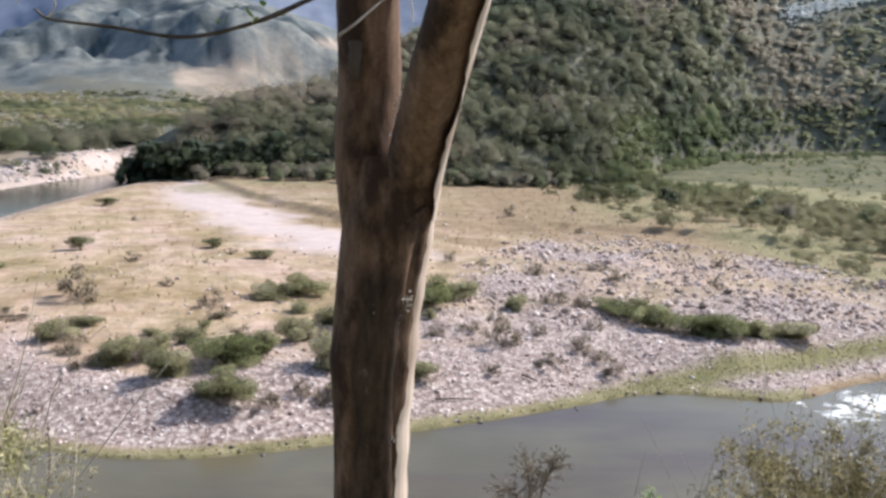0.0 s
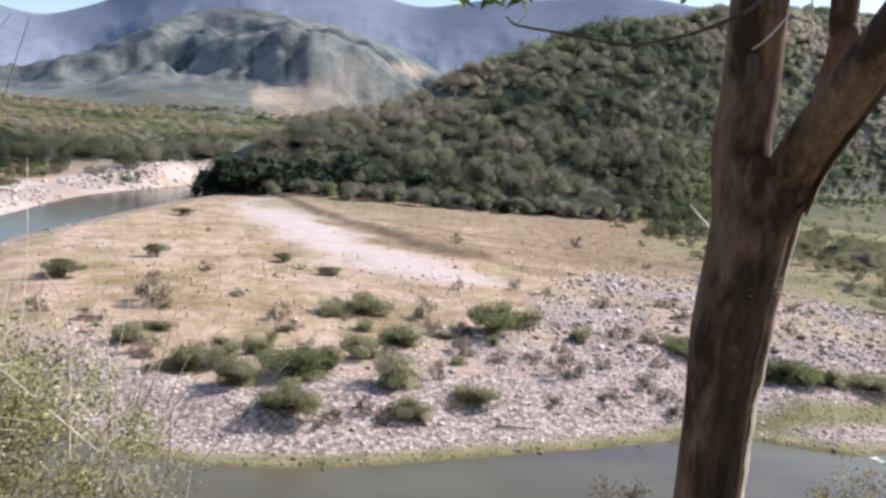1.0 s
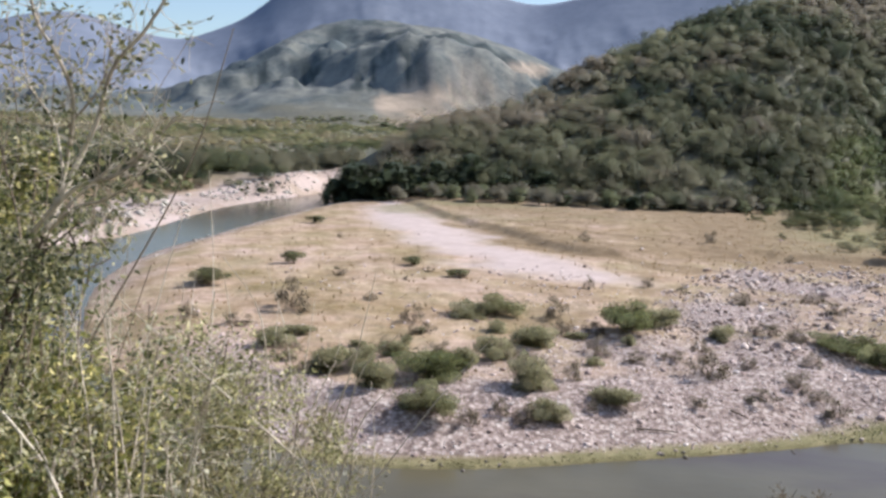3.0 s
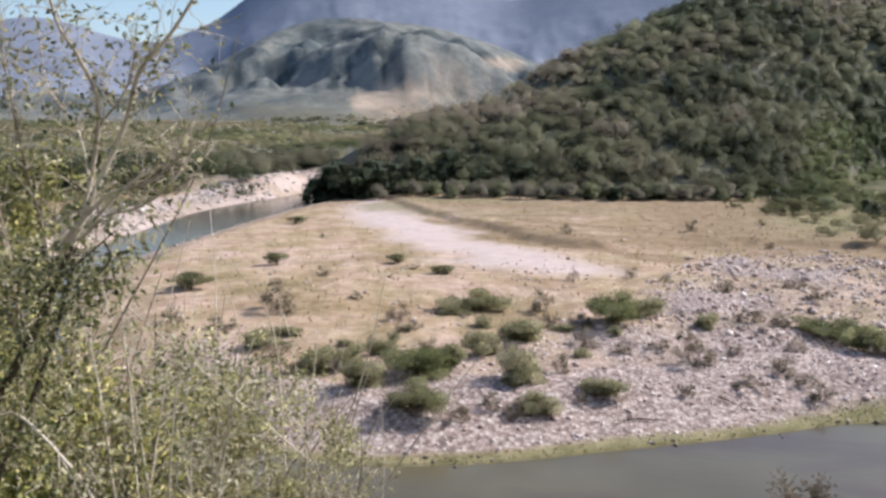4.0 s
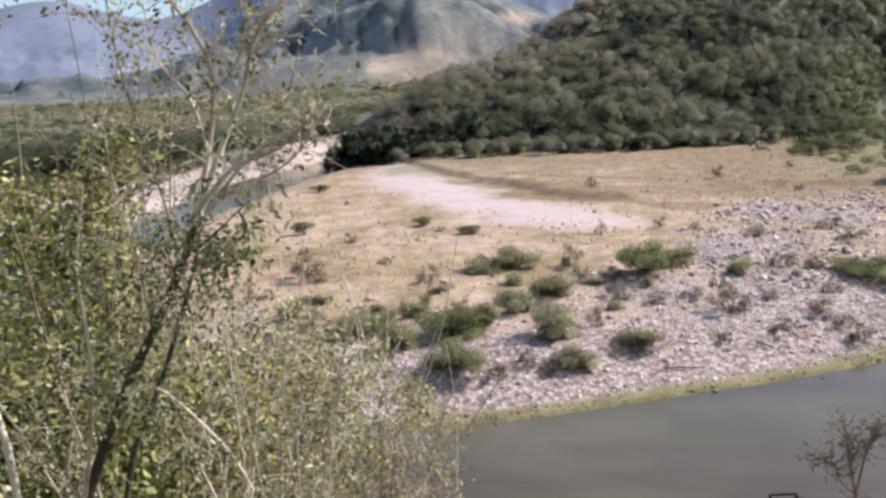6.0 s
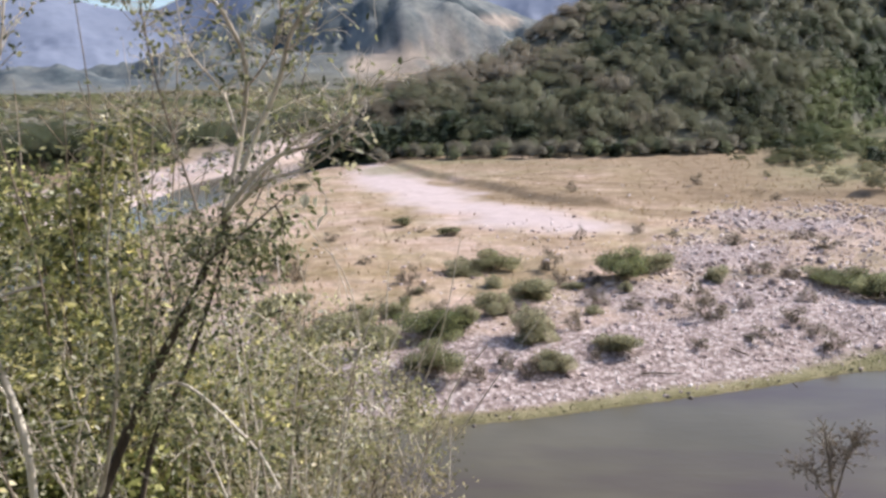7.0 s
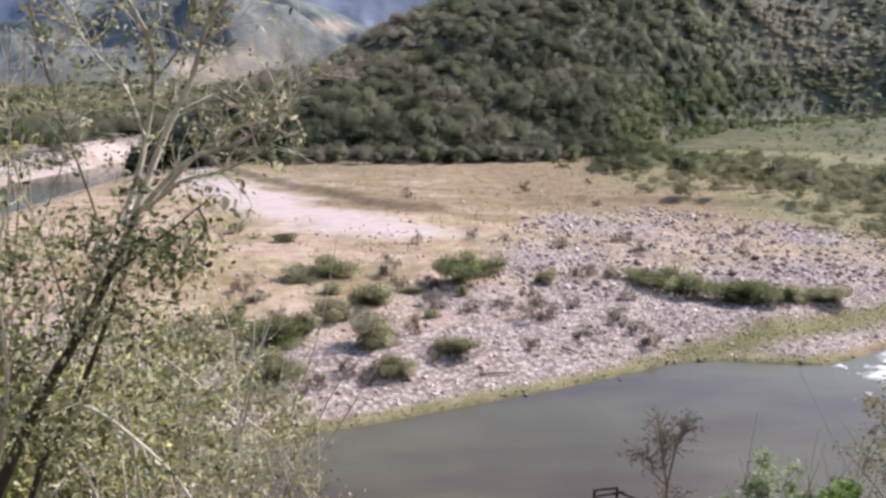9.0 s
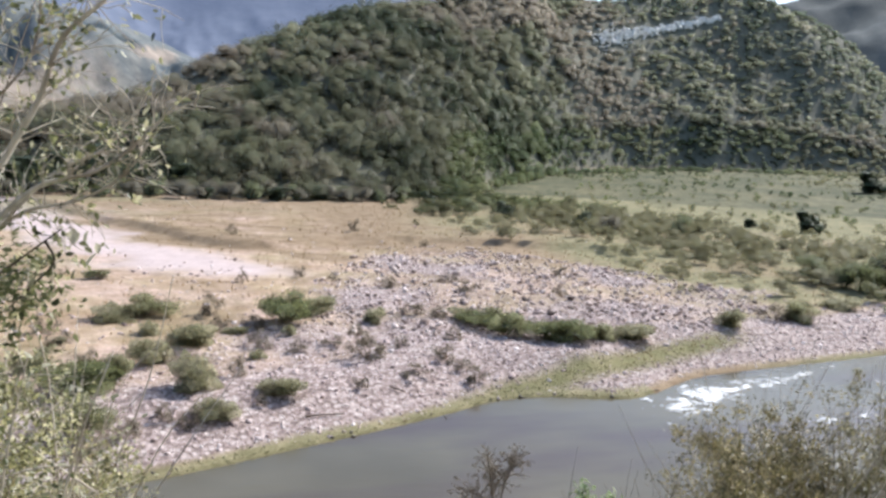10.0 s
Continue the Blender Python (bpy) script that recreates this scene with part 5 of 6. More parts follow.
def build_rapids():
    """Broken white water where the river runs over a shelf."""
    rng = np.random.RandomState(41)
    gx, gy = np.meshgrid(np.arange(29, 80, 0.13), np.arange(38, 62, 0.13), indexing="ij")
    x, y = gx.ravel(), gy.ravel()
    lane = 49.8 + 0.36 * (x - 32)
    band = 2.3 - 0.03 * np.clip(x - 32, 0, 40)
    d = np.abs(y - lane + 2.2 * value_noise(x, y, 7, 3, 0.5, 0)) / band
    n1 = 0.6 * value_noise(x, y, 2.6, 3, 0.6, 1) + 0.7 * value_noise(x, y * 1.8, 0.9, 3, 0.6, 3) + 0.5 * value_noise(x * 0.7, y, 0.4, 2, 0.6, 2)
    amount = (1.0 - d) * step(x, 29.5, 32) + 1.15 * n1 - 0.95 * step(x, 38, 49)
    wet = shore_distance(x, y) < -0.3
    lane2 = np.abs(y - 45.3 - 0.05 * (x - 42)) / 0.9
    amount = np.maximum(amount, (1 - lane2) * step(x, 38, 41) * step(52 - x, 0, 6) + 1.3 * n1 - 0.45)
    z = 0.012 + 0.16 * np.clip(amount - 0.2, 0, 1) * (0.6 + 0.8 * np.abs(value_noise(x, y, 1.1, 3, 0.6, 2)))
    ok = ((amount > 0.1) & wet).reshape(gx.shape)
    nx, ny = gx.shape
    i, j = np.meshgrid(np.arange(nx - 1), np.arange(ny - 1), indexing="ij")
    q = ok[:-1, :-1] & ok[1:, :-1] & ok[1:, 1:] & ok[:-1, 1:]
    faces = np.stack([i * ny + j, (i + 1) * ny + j, (i + 1) * ny + j + 1, i * ny + j + 1], -1)[q]
    ids, inv = np.unique(faces.ravel(), return_inverse=True)
    me = mesh_arrays("rapids_foam", np.stack([x, y, z], -1)[ids], inv.reshape(-1, 4), MAT_FOAM, np.tile(np.clip((amount[ids] - 0.1) * 0.45, 0, 1)[:, None], (1, 4)), smooth=True)
    tagged(new("rapids_foam", me), "white foaming rapids on the river", "rapids", kind="stuff")


build_bar_shrubs()
build_woodland()
build_valley_trees()
build_edge_trees()
build_stones()
build_grass()
build_rapids()

# ---- things on the near slope ----
def ground_z(x, y):
    return height_at(x, y)


def limb_mesh(name, points, r0, r1, mat, sides=10, per=6, wobble=0.0, rng=None):
    line = smooth_line(points, per)
    v, f = tube(line, np.linspace(r0, r1, len(line)), sides, wobble, rng)
    return mesh_arrays(name, v, f, mat, smooth=True)


def twigs_on(rng, line, n, length, radius, start=0.2, up=0.5, forks=2):
    """Fine twigs along a limb: tubes, and the places and ways at which leaves sit."""
    tubes, spots, ways = [], [], []
    line = np.asarray(line)
    for i in range(n):
        u = rng.uniform(start, 1.0)
        k = min(int(u * (len(line) - 1)), len(line) - 2)
        p = line[k]
        along = line[k + 1] - line[k]
        along = along / (np.linalg.norm(along) + 1e-9)
        w = along * 0.6 + rng.normal(size=3) * 0.75 + (0, 0, up)
        for g in range(forks):
            w = w / np.linalg.norm(w)
            L = length * rng.uniform(0.5, 1.2) * (0.65 ** g)
            q = [p]
            for s in range(3):
                w = w + rng.normal(size=3) * 0.22
                w = w / np.linalg.norm(w)
                q.append(q[-1] + w * L / 3)
            q = np.array(q)
            tubes.append(tube(q, np.linspace(radius * 0.8 ** g, radius * 0.35, 4), 4))
            for s in rng.uniform(0.25, 1.0, 6):
                j = min(int(s * 3), 2)
                spots.append(q[j] + (q[j + 1] - q[j]) * (s * 3 - j))
                ways.append(w)
            p = q[2]
            w = w + rng.normal(size=3) * 0.6
    return tubes, np.array(spots), np.array(ways)


def build_trunk_tree():
    """The smooth-barked tree beside the camera, forked at eye height."""
    rng = np.random.RandomState(51)
    root = new("forked_tree")
    tagged(root, "slender forked tree with smooth tan peeling bark", "tree")
    z0 = ground_z(-0.125, 1.62)
    # trunk with flutes, a seam and swellings
    zs = np.array([z0 - 0.15, z0 + 0.1, 17.9, 18.42, 18.54, 18.656, 18.744, 18.82, 18.896, 18.96, 19.01])
    xs = np.array([-0.12, -0.122, -0.125, -0.1265, -0.127, -0.127, -0.122, -0.1145, -0.107, -0.101, -0.098])
    rs = np.array([0.105, 0.082, 0.068, 0.0625, 0.0635, 0.0715, 0.071, 0.0735, 0.075, 0.074, 0.062])
    zz = np.linspace(zs[0], zs[-1], 190)
    ang = np.linspace(0, 2 * math.pi, 56, endpoint=False)
    cx, rr = np.interp(zz, zs, xs), np.interp(zz, zs, rs)
    k = np.ones(9) / 9
    cx, rr = np.convolve(np.pad(cx, 4, mode="edge"), k, "valid"), np.convolve(np.pad(rr, 4, mode="edge"), k, "valid")
    Z, A = np.meshgrid(zz, ang, indexing="ij")
    R = rr[:, None] * np.ones_like(A)
    R *= 1 + 0.035 * value_noise((A * 0.06).ravel() + 3, Z.ravel(), 0.16, 4, 0.55, 1).reshape(A.shape)
    R *= 1 + 0.05 * np.exp(-((A - 5.0) / 0.35) ** 2) - 0.13 * np.exp(-((A - 5.42 - 0.10 * np.sin(Z * 9)) / 0.07) ** 2) * step(18.93 - Z, 0, 0.08)
    R *= 1 - 0.05 * np.exp(-((A - 4.45 - 0.1 * np.sin(Z * 6)) / 0.22) ** 2)
    for a0, z1, amp, wa, wz in ((4.5, 18.80, 0.07, 0.35, 0.03), (4.9, 18.545, 0.10, 0.16, 0.012), (3.6, 18.67, 0.08, 0.4, 0.03), (5.2, 18.70, 0.05, 0.3, 0.02), (4.2, 18.47, -0.10, 0.14, 0.02)):
        R *= 1 + amp * np.exp(-((A - a0) / wa) ** 2 - ((Z - z1) / wz) ** 2)
    V = np.stack([cx[:, None] + R * np.cos(A), 1.62 + R * np.sin(A), Z], -1).reshape(-1, 3)
    n, m = len(zz), len(ang)
    i, j = np.meshgrid(np.arange(n - 1), np.arange(m), indexing="ij")
    q = (j + 1) % m
    F = np.stack([i * m + j, i * m + q, (i + 1) * m + q, (i + 1) * m + j], -1).reshape(-1, 4)
    # shade on the bole's front coloured in, a dark band ragged at its sides
    rag = value_noise((A * 0.09).ravel(), Z.ravel() * 0.5, 0.05, 4, 0.6, 2).reshape(A.shape)
    stain_shade = np.exp(-((A - 4.70 - 0.12 * np.sin(Z * 7) + 0.25 * rag) / 0.36) ** 2) * step(18.86 - Z, 0, 0.10)
    stain_shade = np.maximum(stain_shade, 0.9 * np.exp(-((A - 4.66) / 0.5) ** 2 - ((Z - 18.80) / 0.035) ** 2))
    stain_shade = np.maximum(stain_shade, 0.7 * np.exp(-((A - 5.15 + 0.2 * rag) / 0.22) ** 2) * step(18.80 - Z, 0, 0.05))
    tint = np.repeat(stain_shade.reshape(-1, 1), 4, axis=1)
    part("trunk", mesh_arrays("trunk", V, F, BARK_TAN, tint, smooth=True), root)
    # pale strip where the bark has peeled along the sunny side, up the trunk and its right limb; its whitened colour
    # also paints the sunlit edge
    lo = zz < 18.97
    za, ra, xa = zz[lo], R[lo], cx[lo]
    steps = np.linspace(0, 1, 12)
    start = 5.46 + 0.07 * np.sin(za * 23) + 0.30 * value_noise(za * 0, za, 0.07, 4, 0.65, 1) + 0.22 * step(za, 18.6, 18.75)
    aa = start[:, None] + (6.75 - start)[:, None] * steps[None, :]
    rad = rr[lo][:, None] * (1.035 - 0.03 * np.exp(-steps / 0.05))[None, :] + 0.0012 * np.sin(za * 70)[:, None]
    V = np.stack([xa[:, None] + rad * np.cos(aa), 1.62 + rad * np.sin(aa), za[:, None] * np.ones_like(aa)], -1).reshape(-1, 3)
    i, j = np.meshgrid(np.arange(len(za) - 1), np.arange(11), indexing="ij")
    F = np.stack([i * 12 + j, i * 12 + j + 1, (i + 1) * 12 + j + 1, (i + 1) * 12 + j], -1).reshape(-1, 4)
    part("peeled_sunlit_strip", mesh_arrays("peeled_sunlit_strip", V, F, BARK_PEELED_SUNLIT, smooth=True), root, "pale inner bark laid bare, coloured bright as if sunlit")
    rl = smooth_line([(-0.078, 1.60, 18.93), (-0.068, 1.56, 19.01), (-0.057, 1.50, 19.08), (-0.046, 1.44, 19.145), (-0.030, 1.37, 19.225), (-0.010, 1.30, 19.32), (0.03, 1.24, 19.46)], 12)
    rlr = np.linspace(0.0475, 0.0345, len(rl)) * 1.035
    start = -0.68 + 0.14 * np.sin(rl[:, 2] * 31) + 0.40 * value_noise(rl[:, 2] * 0, rl[:, 2], 0.06, 4, 0.65, 2)
    aa = start[:, None] + (0.5 - start)[:, None] * steps[None, :]
    V = np.stack([rl[:, 0:1] + rlr[:, None] * np.cos(aa), rl[:, 1:2] + rlr[:, None] * np.sin(aa), rl[:, 2:3] + 0.25 * rlr[:, None] * np.sin(aa) * 2 - 0.3 * rlr[:, None] * np.cos(aa)], -1).reshape(-1, 3)
    i, j = np.meshgrid(np.arange(len(rl) - 1), np.arange(11), indexing="ij")
    F = np.stack([i * 12 + j, i * 12 + j + 1, (i + 1) * 12 + j + 1, (i + 1) * 12 + j], -1).reshape(-1, 4)
    part("peeled_sunlit_strip", mesh_arrays("peeled_sunlit_strip", V, F, BARK_PEELED_SUNLIT, smooth=True), root, "pale inner bark laid bare, coloured bright as if sunlit")
    part("limb", limb_mesh("left_limb", [(-0.125, 1.62, 18.86), (-0.14, 1.625, 18.96), (-0.147, 1.63, 19.04), (-0.142, 1.635, 19.12), (-0.146, 1.63, 19.22), (-0.155, 1.63, 19.4), (-0.19, 1.66, 19.8), (-0.16, 1.7, 20.4)],
                             0.053, 0.049, BARK_TAN, 24, 10, 0.006, rng), root)
    part("limb", limb_mesh("right_limb", [(-0.097, 1.61, 18.84), (-0.078, 1.60, 18.93), (-0.068, 1.56, 19.01), (-0.057, 1.50, 19.08), (-0.046, 1.44, 19.145), (-0.030, 1.37, 19.225), (-0.010, 1.30, 19.32), (0.07, 1.18, 19.6), (0.2, 1.05, 20.1)],
                             0.049, 0.028, BARK_TAN, 24, 10, 0.006, rng), root)
    part("limb", limb_mesh("upright_limb", [(-0.06, 1.55, 19.05), (-0.018, 1.60, 19.12), (0.003, 1.62, 19.18), (0.010, 1.62, 19.235), (0.006, 1.63, 19.3), (0.02, 1.66, 19.7), (0.03, 1.7, 20.2)], 0.026, 0.024, BARK_TAN, 16, 8, 0.006, rng), root)
    part("collar", limb_mesh("collar", [(-0.088, 1.549, 18.905), (-0.062, 1.548, 18.922), (-0.036, 1.575, 18.945)], 0.006, 0.003, BARK_TAN, 8, 5, 0.15, rng), root, "raised bark collar under the fork")
    part("knot", limb_mesh("knot", [(-0.166, 1.582, 19.128), (-0.165, 1.576, 19.155), (-0.164, 1.584, 19.182)], 0.010, 0.011, BARK_DARK, 8, 4, 0.1, rng), root, "dark knot hole")
    bl = smooth_line([(-0.15, 1.60, 19.30), (-0.19, 1.52, 19.262), (-0.231, 1.5, 19.232), (-0.307, 1.5, 19.197), (-0.401, 1.5, 19.173), (-0.502, 1.5, 19.182), (-0.585, 1.5, 19.189), (-0.607, 1.5, 19.202)], 6)
    v, f = tube(bl, np.linspace(0.0048, 0.0016, len(bl)), 7, 0.08, rng)
    branch = part("branch", mesh_arrays("branch", v, f, BARK_DARK, smooth=True), root, "thin dark drooping side branch")
    for pts, rad in (([(-0.59, 1.5, 19.19), (-0.575, 1.49, 19.21), (-0.592, 1.48, 19.235)], 0.0013), ([(-0.07, 1.60, 19.33), (-0.083, 1.56, 19.27), (-0.078, 1.55, 19.215)], 0.002),
                     ([(-0.19, 1.52, 19.185), (-0.165, 1.53, 19.205), (-0.130, 1.56, 19.24), (-0.1, 1.6, 19.27)], 0.0026), ([(-0.12, 1.66, 18.80), (-0.115, 1.8, 18.845), (-0.108, 2.0, 18.89)], 0.0045),
                     ([(-0.57, 1.42, 19.30), (-0.60, 1.40, 19.24), (-0.585, 1.40, 19.195)], 0.0016), ([(-0.60, 1.40, 19.24), (-0.65, 1.40, 19.212), (-0.69, 1.4, 19.205)], 0.0013)):
        v, f = tube(smooth_line(pts, 4), np.linspace(rad, rad * 0.5, 4 * (len(pts) - 1) + 1), 6)
        part("twig", mesh_arrays("twig", v, f, BARK_PALE, smooth=True), root, "short pale broken twig")
    c = np.vstack([np.array([[-0.345, 1.5, 19.205], [-0.335, 1.495, 19.215], [-0.318, 1.5, 19.22], [-0.36, 1.5, 19.196], [-0.30, 1.5, 19.205], [-0.29, 1.5, 19.222], [-0.325, 1.5, 19.245], [-0.27, 1.5, 19.212]]),
                   np.array([-0.655, 1.4, 19.212]) + rng.normal(size=(26, 3)) * (0.035, 0.02, 0.007), np.array([-0.60, 1.4, 19.24]) + rng.normal(size=(10, 3)) * (0.02, 0.02, 0.02)])
    v, f = long_leaves(c, rng.normal(size=c.shape) * 0.6, 0.024, rng, 0.55)
    part("foliage", mesh_arrays("foliage", v, f, LEAF_GREEN, white(len(v))), root, "few small green leaves")
    # peeling flakes and lichen on the bark
    fl = []
    for i in range(110):
        a = rng.uniform(4.6, 5.5)
        z = rng.choice([18.775 + rng.normal() * 0.010, 18.78 + rng.normal() * 0.014, 18.545 + rng.normal() * 0.006])
        r = np.interp(z, zs, rs) * 1.02
        fl.append((np.interp(z, zs, xs) + r * math.cos(a), 1.62 + r * math.sin(a), z))
    for i in range(46):
        u = rng.rand()
        fl.append((-0.103 + 0.014 * u + rng.normal() * 0.004, 1.565 + rng.normal() * 0.006, 19.045 + 0.06 * u + rng.normal() * 0.006))
    v, f = leaves(np.array(fl), 0.0065, rng, 0.7)
    tagged(part("bark_flake", mesh_arrays("bark_flake", v, f, MAT_PALEWOOD), root, "pale curled flakes of peeling bark"), kind="stuff")
    # crown overhead, whose leaves shade the trunk
    lines = [smooth_line([(-0.16, 1.7, 20.3), (-0.5, 2.0, 21.0), (-0.9, 2.2, 21.6)], 6), smooth_line([(0.2, 1.05, 20.0), (0.3, 0.6, 20.7), (0.2, 0.2, 21.3)], 6), smooth_line([(0.03, 1.7, 20.1), (-0.2, 2.0, 20.9), (-0.3, 1.8, 21.6)], 6)]
    tubes, sp, wy = [], [], []
    for l in lines:
        part("limb", mesh_arrays("upper_limb", *tube(l, np.linspace(0.036, 0.012, len(l)), 8), BARK_TAN, smooth=True), root)
        a, b, c = twigs_on(rng, l, 22, 0.5, 0.005, 0.1, 0.5)
        tubes += a
        sp.append(b)
        wy.append(c)
    tagged(part("twig_tangle", mesh_arrays("twig_tangle", *joined(tubes), BARK_GREY), root), kind="stuff")
    v, f = long_leaves(np.vstack(sp), np.vstack(wy), 0.06, rng)
    part("foliage", mesh_arrays("crown_foliage", v, f, LEAF_NEAR, white(len(v))), root)


def build_leafy_tree():
    """The thin olive-leaved tree on the slope ahead."""
    rng = np.random.RandomState(52)
    root = new("olive_leaved_tree")
    tagged(root, "thin many-stemmed tree with sparse olive leaves and pale upper limbs", "tree")
    z0 = ground_z(-4.35, 3.3)
    limbs = [("trunk", [(-4.4, 3.3, z0 - 0.2), (-4.1, 3.25, 16.85), (-3.878, 3.2, 17.327), (-3.645, 3.2, 17.791), (-3.486, 3.2, 18.046), (-3.344, 3.2, 18.29), (-3.26, 3.22, 18.48)], 0.026, 0.012, BARK_DARK, 26, 0.3),
             ("limb", [(-4.05, 3.3, z0 + 0.3), (-3.74, 3.3, 17.37), (-3.60, 3.3, 17.68), (-3.467, 3.28, 17.94), (-3.30, 3.25, 18.33), (-3.24, 3.25, 18.6)], 0.015, 0.006, BARK_DARK, 8, 0.25),
             ("limb", [(-3.95, 3.25, 17.2), (-3.72, 3.05, 17.65), (-3.62, 2.98, 18.0), (-3.60, 2.95, 18.35), (-3.53, 2.95, 18.65)], 0.010, 0.003, BARK_PALE, 8, 0.25),
             ("limb", [(-3.645, 3.2, 17.791), (-3.40, 3.05, 17.86), (-3.15, 3.0, 17.66), (-3.05, 2.98, 17.5)], 0.007, 0.004, BARK_PALE, 4, 0.2),
             ("limb", [(-3.28, 3.22, 18.43), (-3.30, 3.3, 18.5), (-3.249, 3.35, 18.703), (-3.197, 3.35, 18.999), (-3.263, 3.35, 19.188), (-3.343, 3.35, 19.314), (-3.40, 3.37, 19.55)], 0.0125, 0.005, BARK_PALE, 26, 0.28),
             ("limb", [(-3.275, 3.22, 18.45), (-3.163, 3.3, 18.747), (-3.065, 3.3, 18.932), (-2.991, 3.3, 19.133), (-2.848, 3.3, 19.286), (-2.70, 3.3, 19.5)], 0.013, 0.005, BARK_PALE, 24, 0.28),
             ("limb", [(-3.27, 3.2, 18.46), (-3.205, 3.1, 18.517), (-3.041, 3.1, 18.676), (-2.876, 3.1, 18.732), (-2.753, 3.1, 18.827), (-2.64, 3.1, 18.95)], 0.011, 0.003, BARK_PALE, 20, 0.22),
             ("limb", [(-3.344, 3.2, 18.29), (-3.253, 3.0, 18.342), (-3.103, 3.0, 18.452), (-2.957, 3.0, 18.568)], 0.007, 0.002, BARK_DARK, 8, 0.2),
             ("limb", [(-3.0, 3.0, 18.53), (-2.98, 3.0, 18.47), (-3.04, 3.0, 18.40), (-3.111, 3.0, 18.322)], 0.004, 0.002, BARK_DARK, 4, 0.12),
             ("limb", [(-3.30, 3.18, 18.32), (-3.284, 3.1, 18.25), (-3.264, 3.1, 18.099), (-3.239, 3.1, 17.817)], 0.004, 0.002, BARK_GREY, 3, 0.2),
             ("limb", [(-4.25, 3.2, 16.6), (-4.03, 3.0, 17.5), (-4.087, 3.0, 17.899), (-4.2, 3.0, 18.18), (-4.179, 3.0, 18.434), (-4.059, 3.0, 18.858), (-4.084, 3.0, 19.092), (-4.15, 3.0, 19.3)], 0.017, 0.004, BARK_PALE, 24, 0.26),
             ("limb", [(-4.075, 3.0, 18.8), (-3.955, 3.0, 19.011), (-3.903, 3.0, 19.18), (-3.87, 3.0, 19.4)], 0.007, 0.003, BARK_PALE, 14, 0.24),
             ("limb", [(-4.2, 2.7, 17.9), (-4.067, 2.6, 18.175), (-3.943, 2.6, 18.223), (-3.778, 2.6, 18.307), (-3.613, 2.6, 18.353)], 0.011, 0.004, BARK_PALE, 7, 0.22),
             ("limb", [(-3.486, 3.2, 18.046), (-3.60, 3.35, 18.3), (-3.75, 3.5, 18.6), (-3.82, 3.6, 18.9)], 0.006, 0.002, BARK_GREY, 18, 0.3),
             ("limb", [(-3.344, 3.2, 18.29), (-3.42, 3.3, 18.5), (-3.52, 3.35, 18.8), (-3.60, 3.4, 19.1), (-3.62, 3.4, 19.35)], 0.006, 0.002, BARK_GREY, 26, 0.3),
             ("limb", [(-3.22, 3.2, 18.50), (-3.08, 3.16, 18.60), (-2.93, 3.12, 18.64), (-2.80, 3.1, 18.72), (-2.70, 3.1, 18.86)], 0.008, 0.002, BARK_PALE, 16, 0.2),
             ("limb", [(-3.15, 3.15, 18.56), (-3.0, 3.2, 18.72), (-2.86, 3.22, 18.80), (-2.76, 3.2, 18.93)], 0.007, 0.002, BARK_PALE, 14, 0.2),
             ("limb", [(-3.24, 3.33, 18.74), (-3.32, 3.4, 18.92), (-3.46, 3.45, 19.08), (-3.52, 3.5, 19.3)], 0.006, 0.002, BARK_PALE, 18, 0.25),
             ("limb", [(-3.22, 3.34, 18.90), (-3.10, 3.4, 19.08), (-3.06, 3.42, 19.3)], 0.005, 0.002, BARK_GREY, 16, 0.22)]
    tubes, sp, wy = [], [], []
    for name, pts, r0, r1, mat, n, length in limbs:
        line = smooth_line(pts, 8)
        v, f = tube(line, np.linspace(r0, r1, len(line)), 10 if r0 > 0.012 else 7, 0.05, rng)
        part(name, mesh_arrays(name, v, f, mat, smooth=True), root)
        if n:
            a, b, c = twigs_on(rng, line, int(n * 1.7), length * 0.8, 0.0022, 0.25, 0.3)
            tubes += a
            sp.append(b)
            wy.append(c)
    tagged(part("twig_tangle", mesh_arrays("twig_tangle", *joined(tubes), BARK_PALE), root), kind="stuff")
    sp, wy = np.vstack(sp), np.vstack(wy)
    k = rng.rand(len(sp)) < np.where(sp[:, 0] > -2.95, 0.28, np.where(sp[:, 2] > 18.5, 0.58, 0.95))
    sp, wy = sp[k], wy[k]
    low = (sp[:, 2] < 18.45) & (sp[:, 2] > 17.5)
    sp, wy = np.vstack([sp] + [sp[low] + rng.normal(size=sp[low].shape) * 0.05 for i in range(3)]), np.vstack([wy] + [wy[low]] * 3)
    v, f = long_leaves(sp + rng.normal(size=sp.shape) * 0.02, wy, 0.027, rng, 0.5)
    part("foliage", mesh_arrays("foliage", v, f, LEAF_NEAR, white(len(v))), root, "sparse olive and yellowing leaves")
    # dead leaf that hangs on a thread of twig
    c = np.array([[-2.885, 3.2, 18.47], [-2.89, 3.2, 18.5], [-2.91, 3.19, 18.54], [-2.95, 3.18, 18.55]])
    v, f = long_leaves(c, np.tile([0, 0, -1.0], (4, 1)), 0.06, rng, 0.6)
    for i in range(4):
        part("dead_leaf", mesh_arrays("dead_leaf", v[6 * i:6 * i + 6], f[:2], LEAF_DEAD, white(6)), root, "curled pale dead leaf")


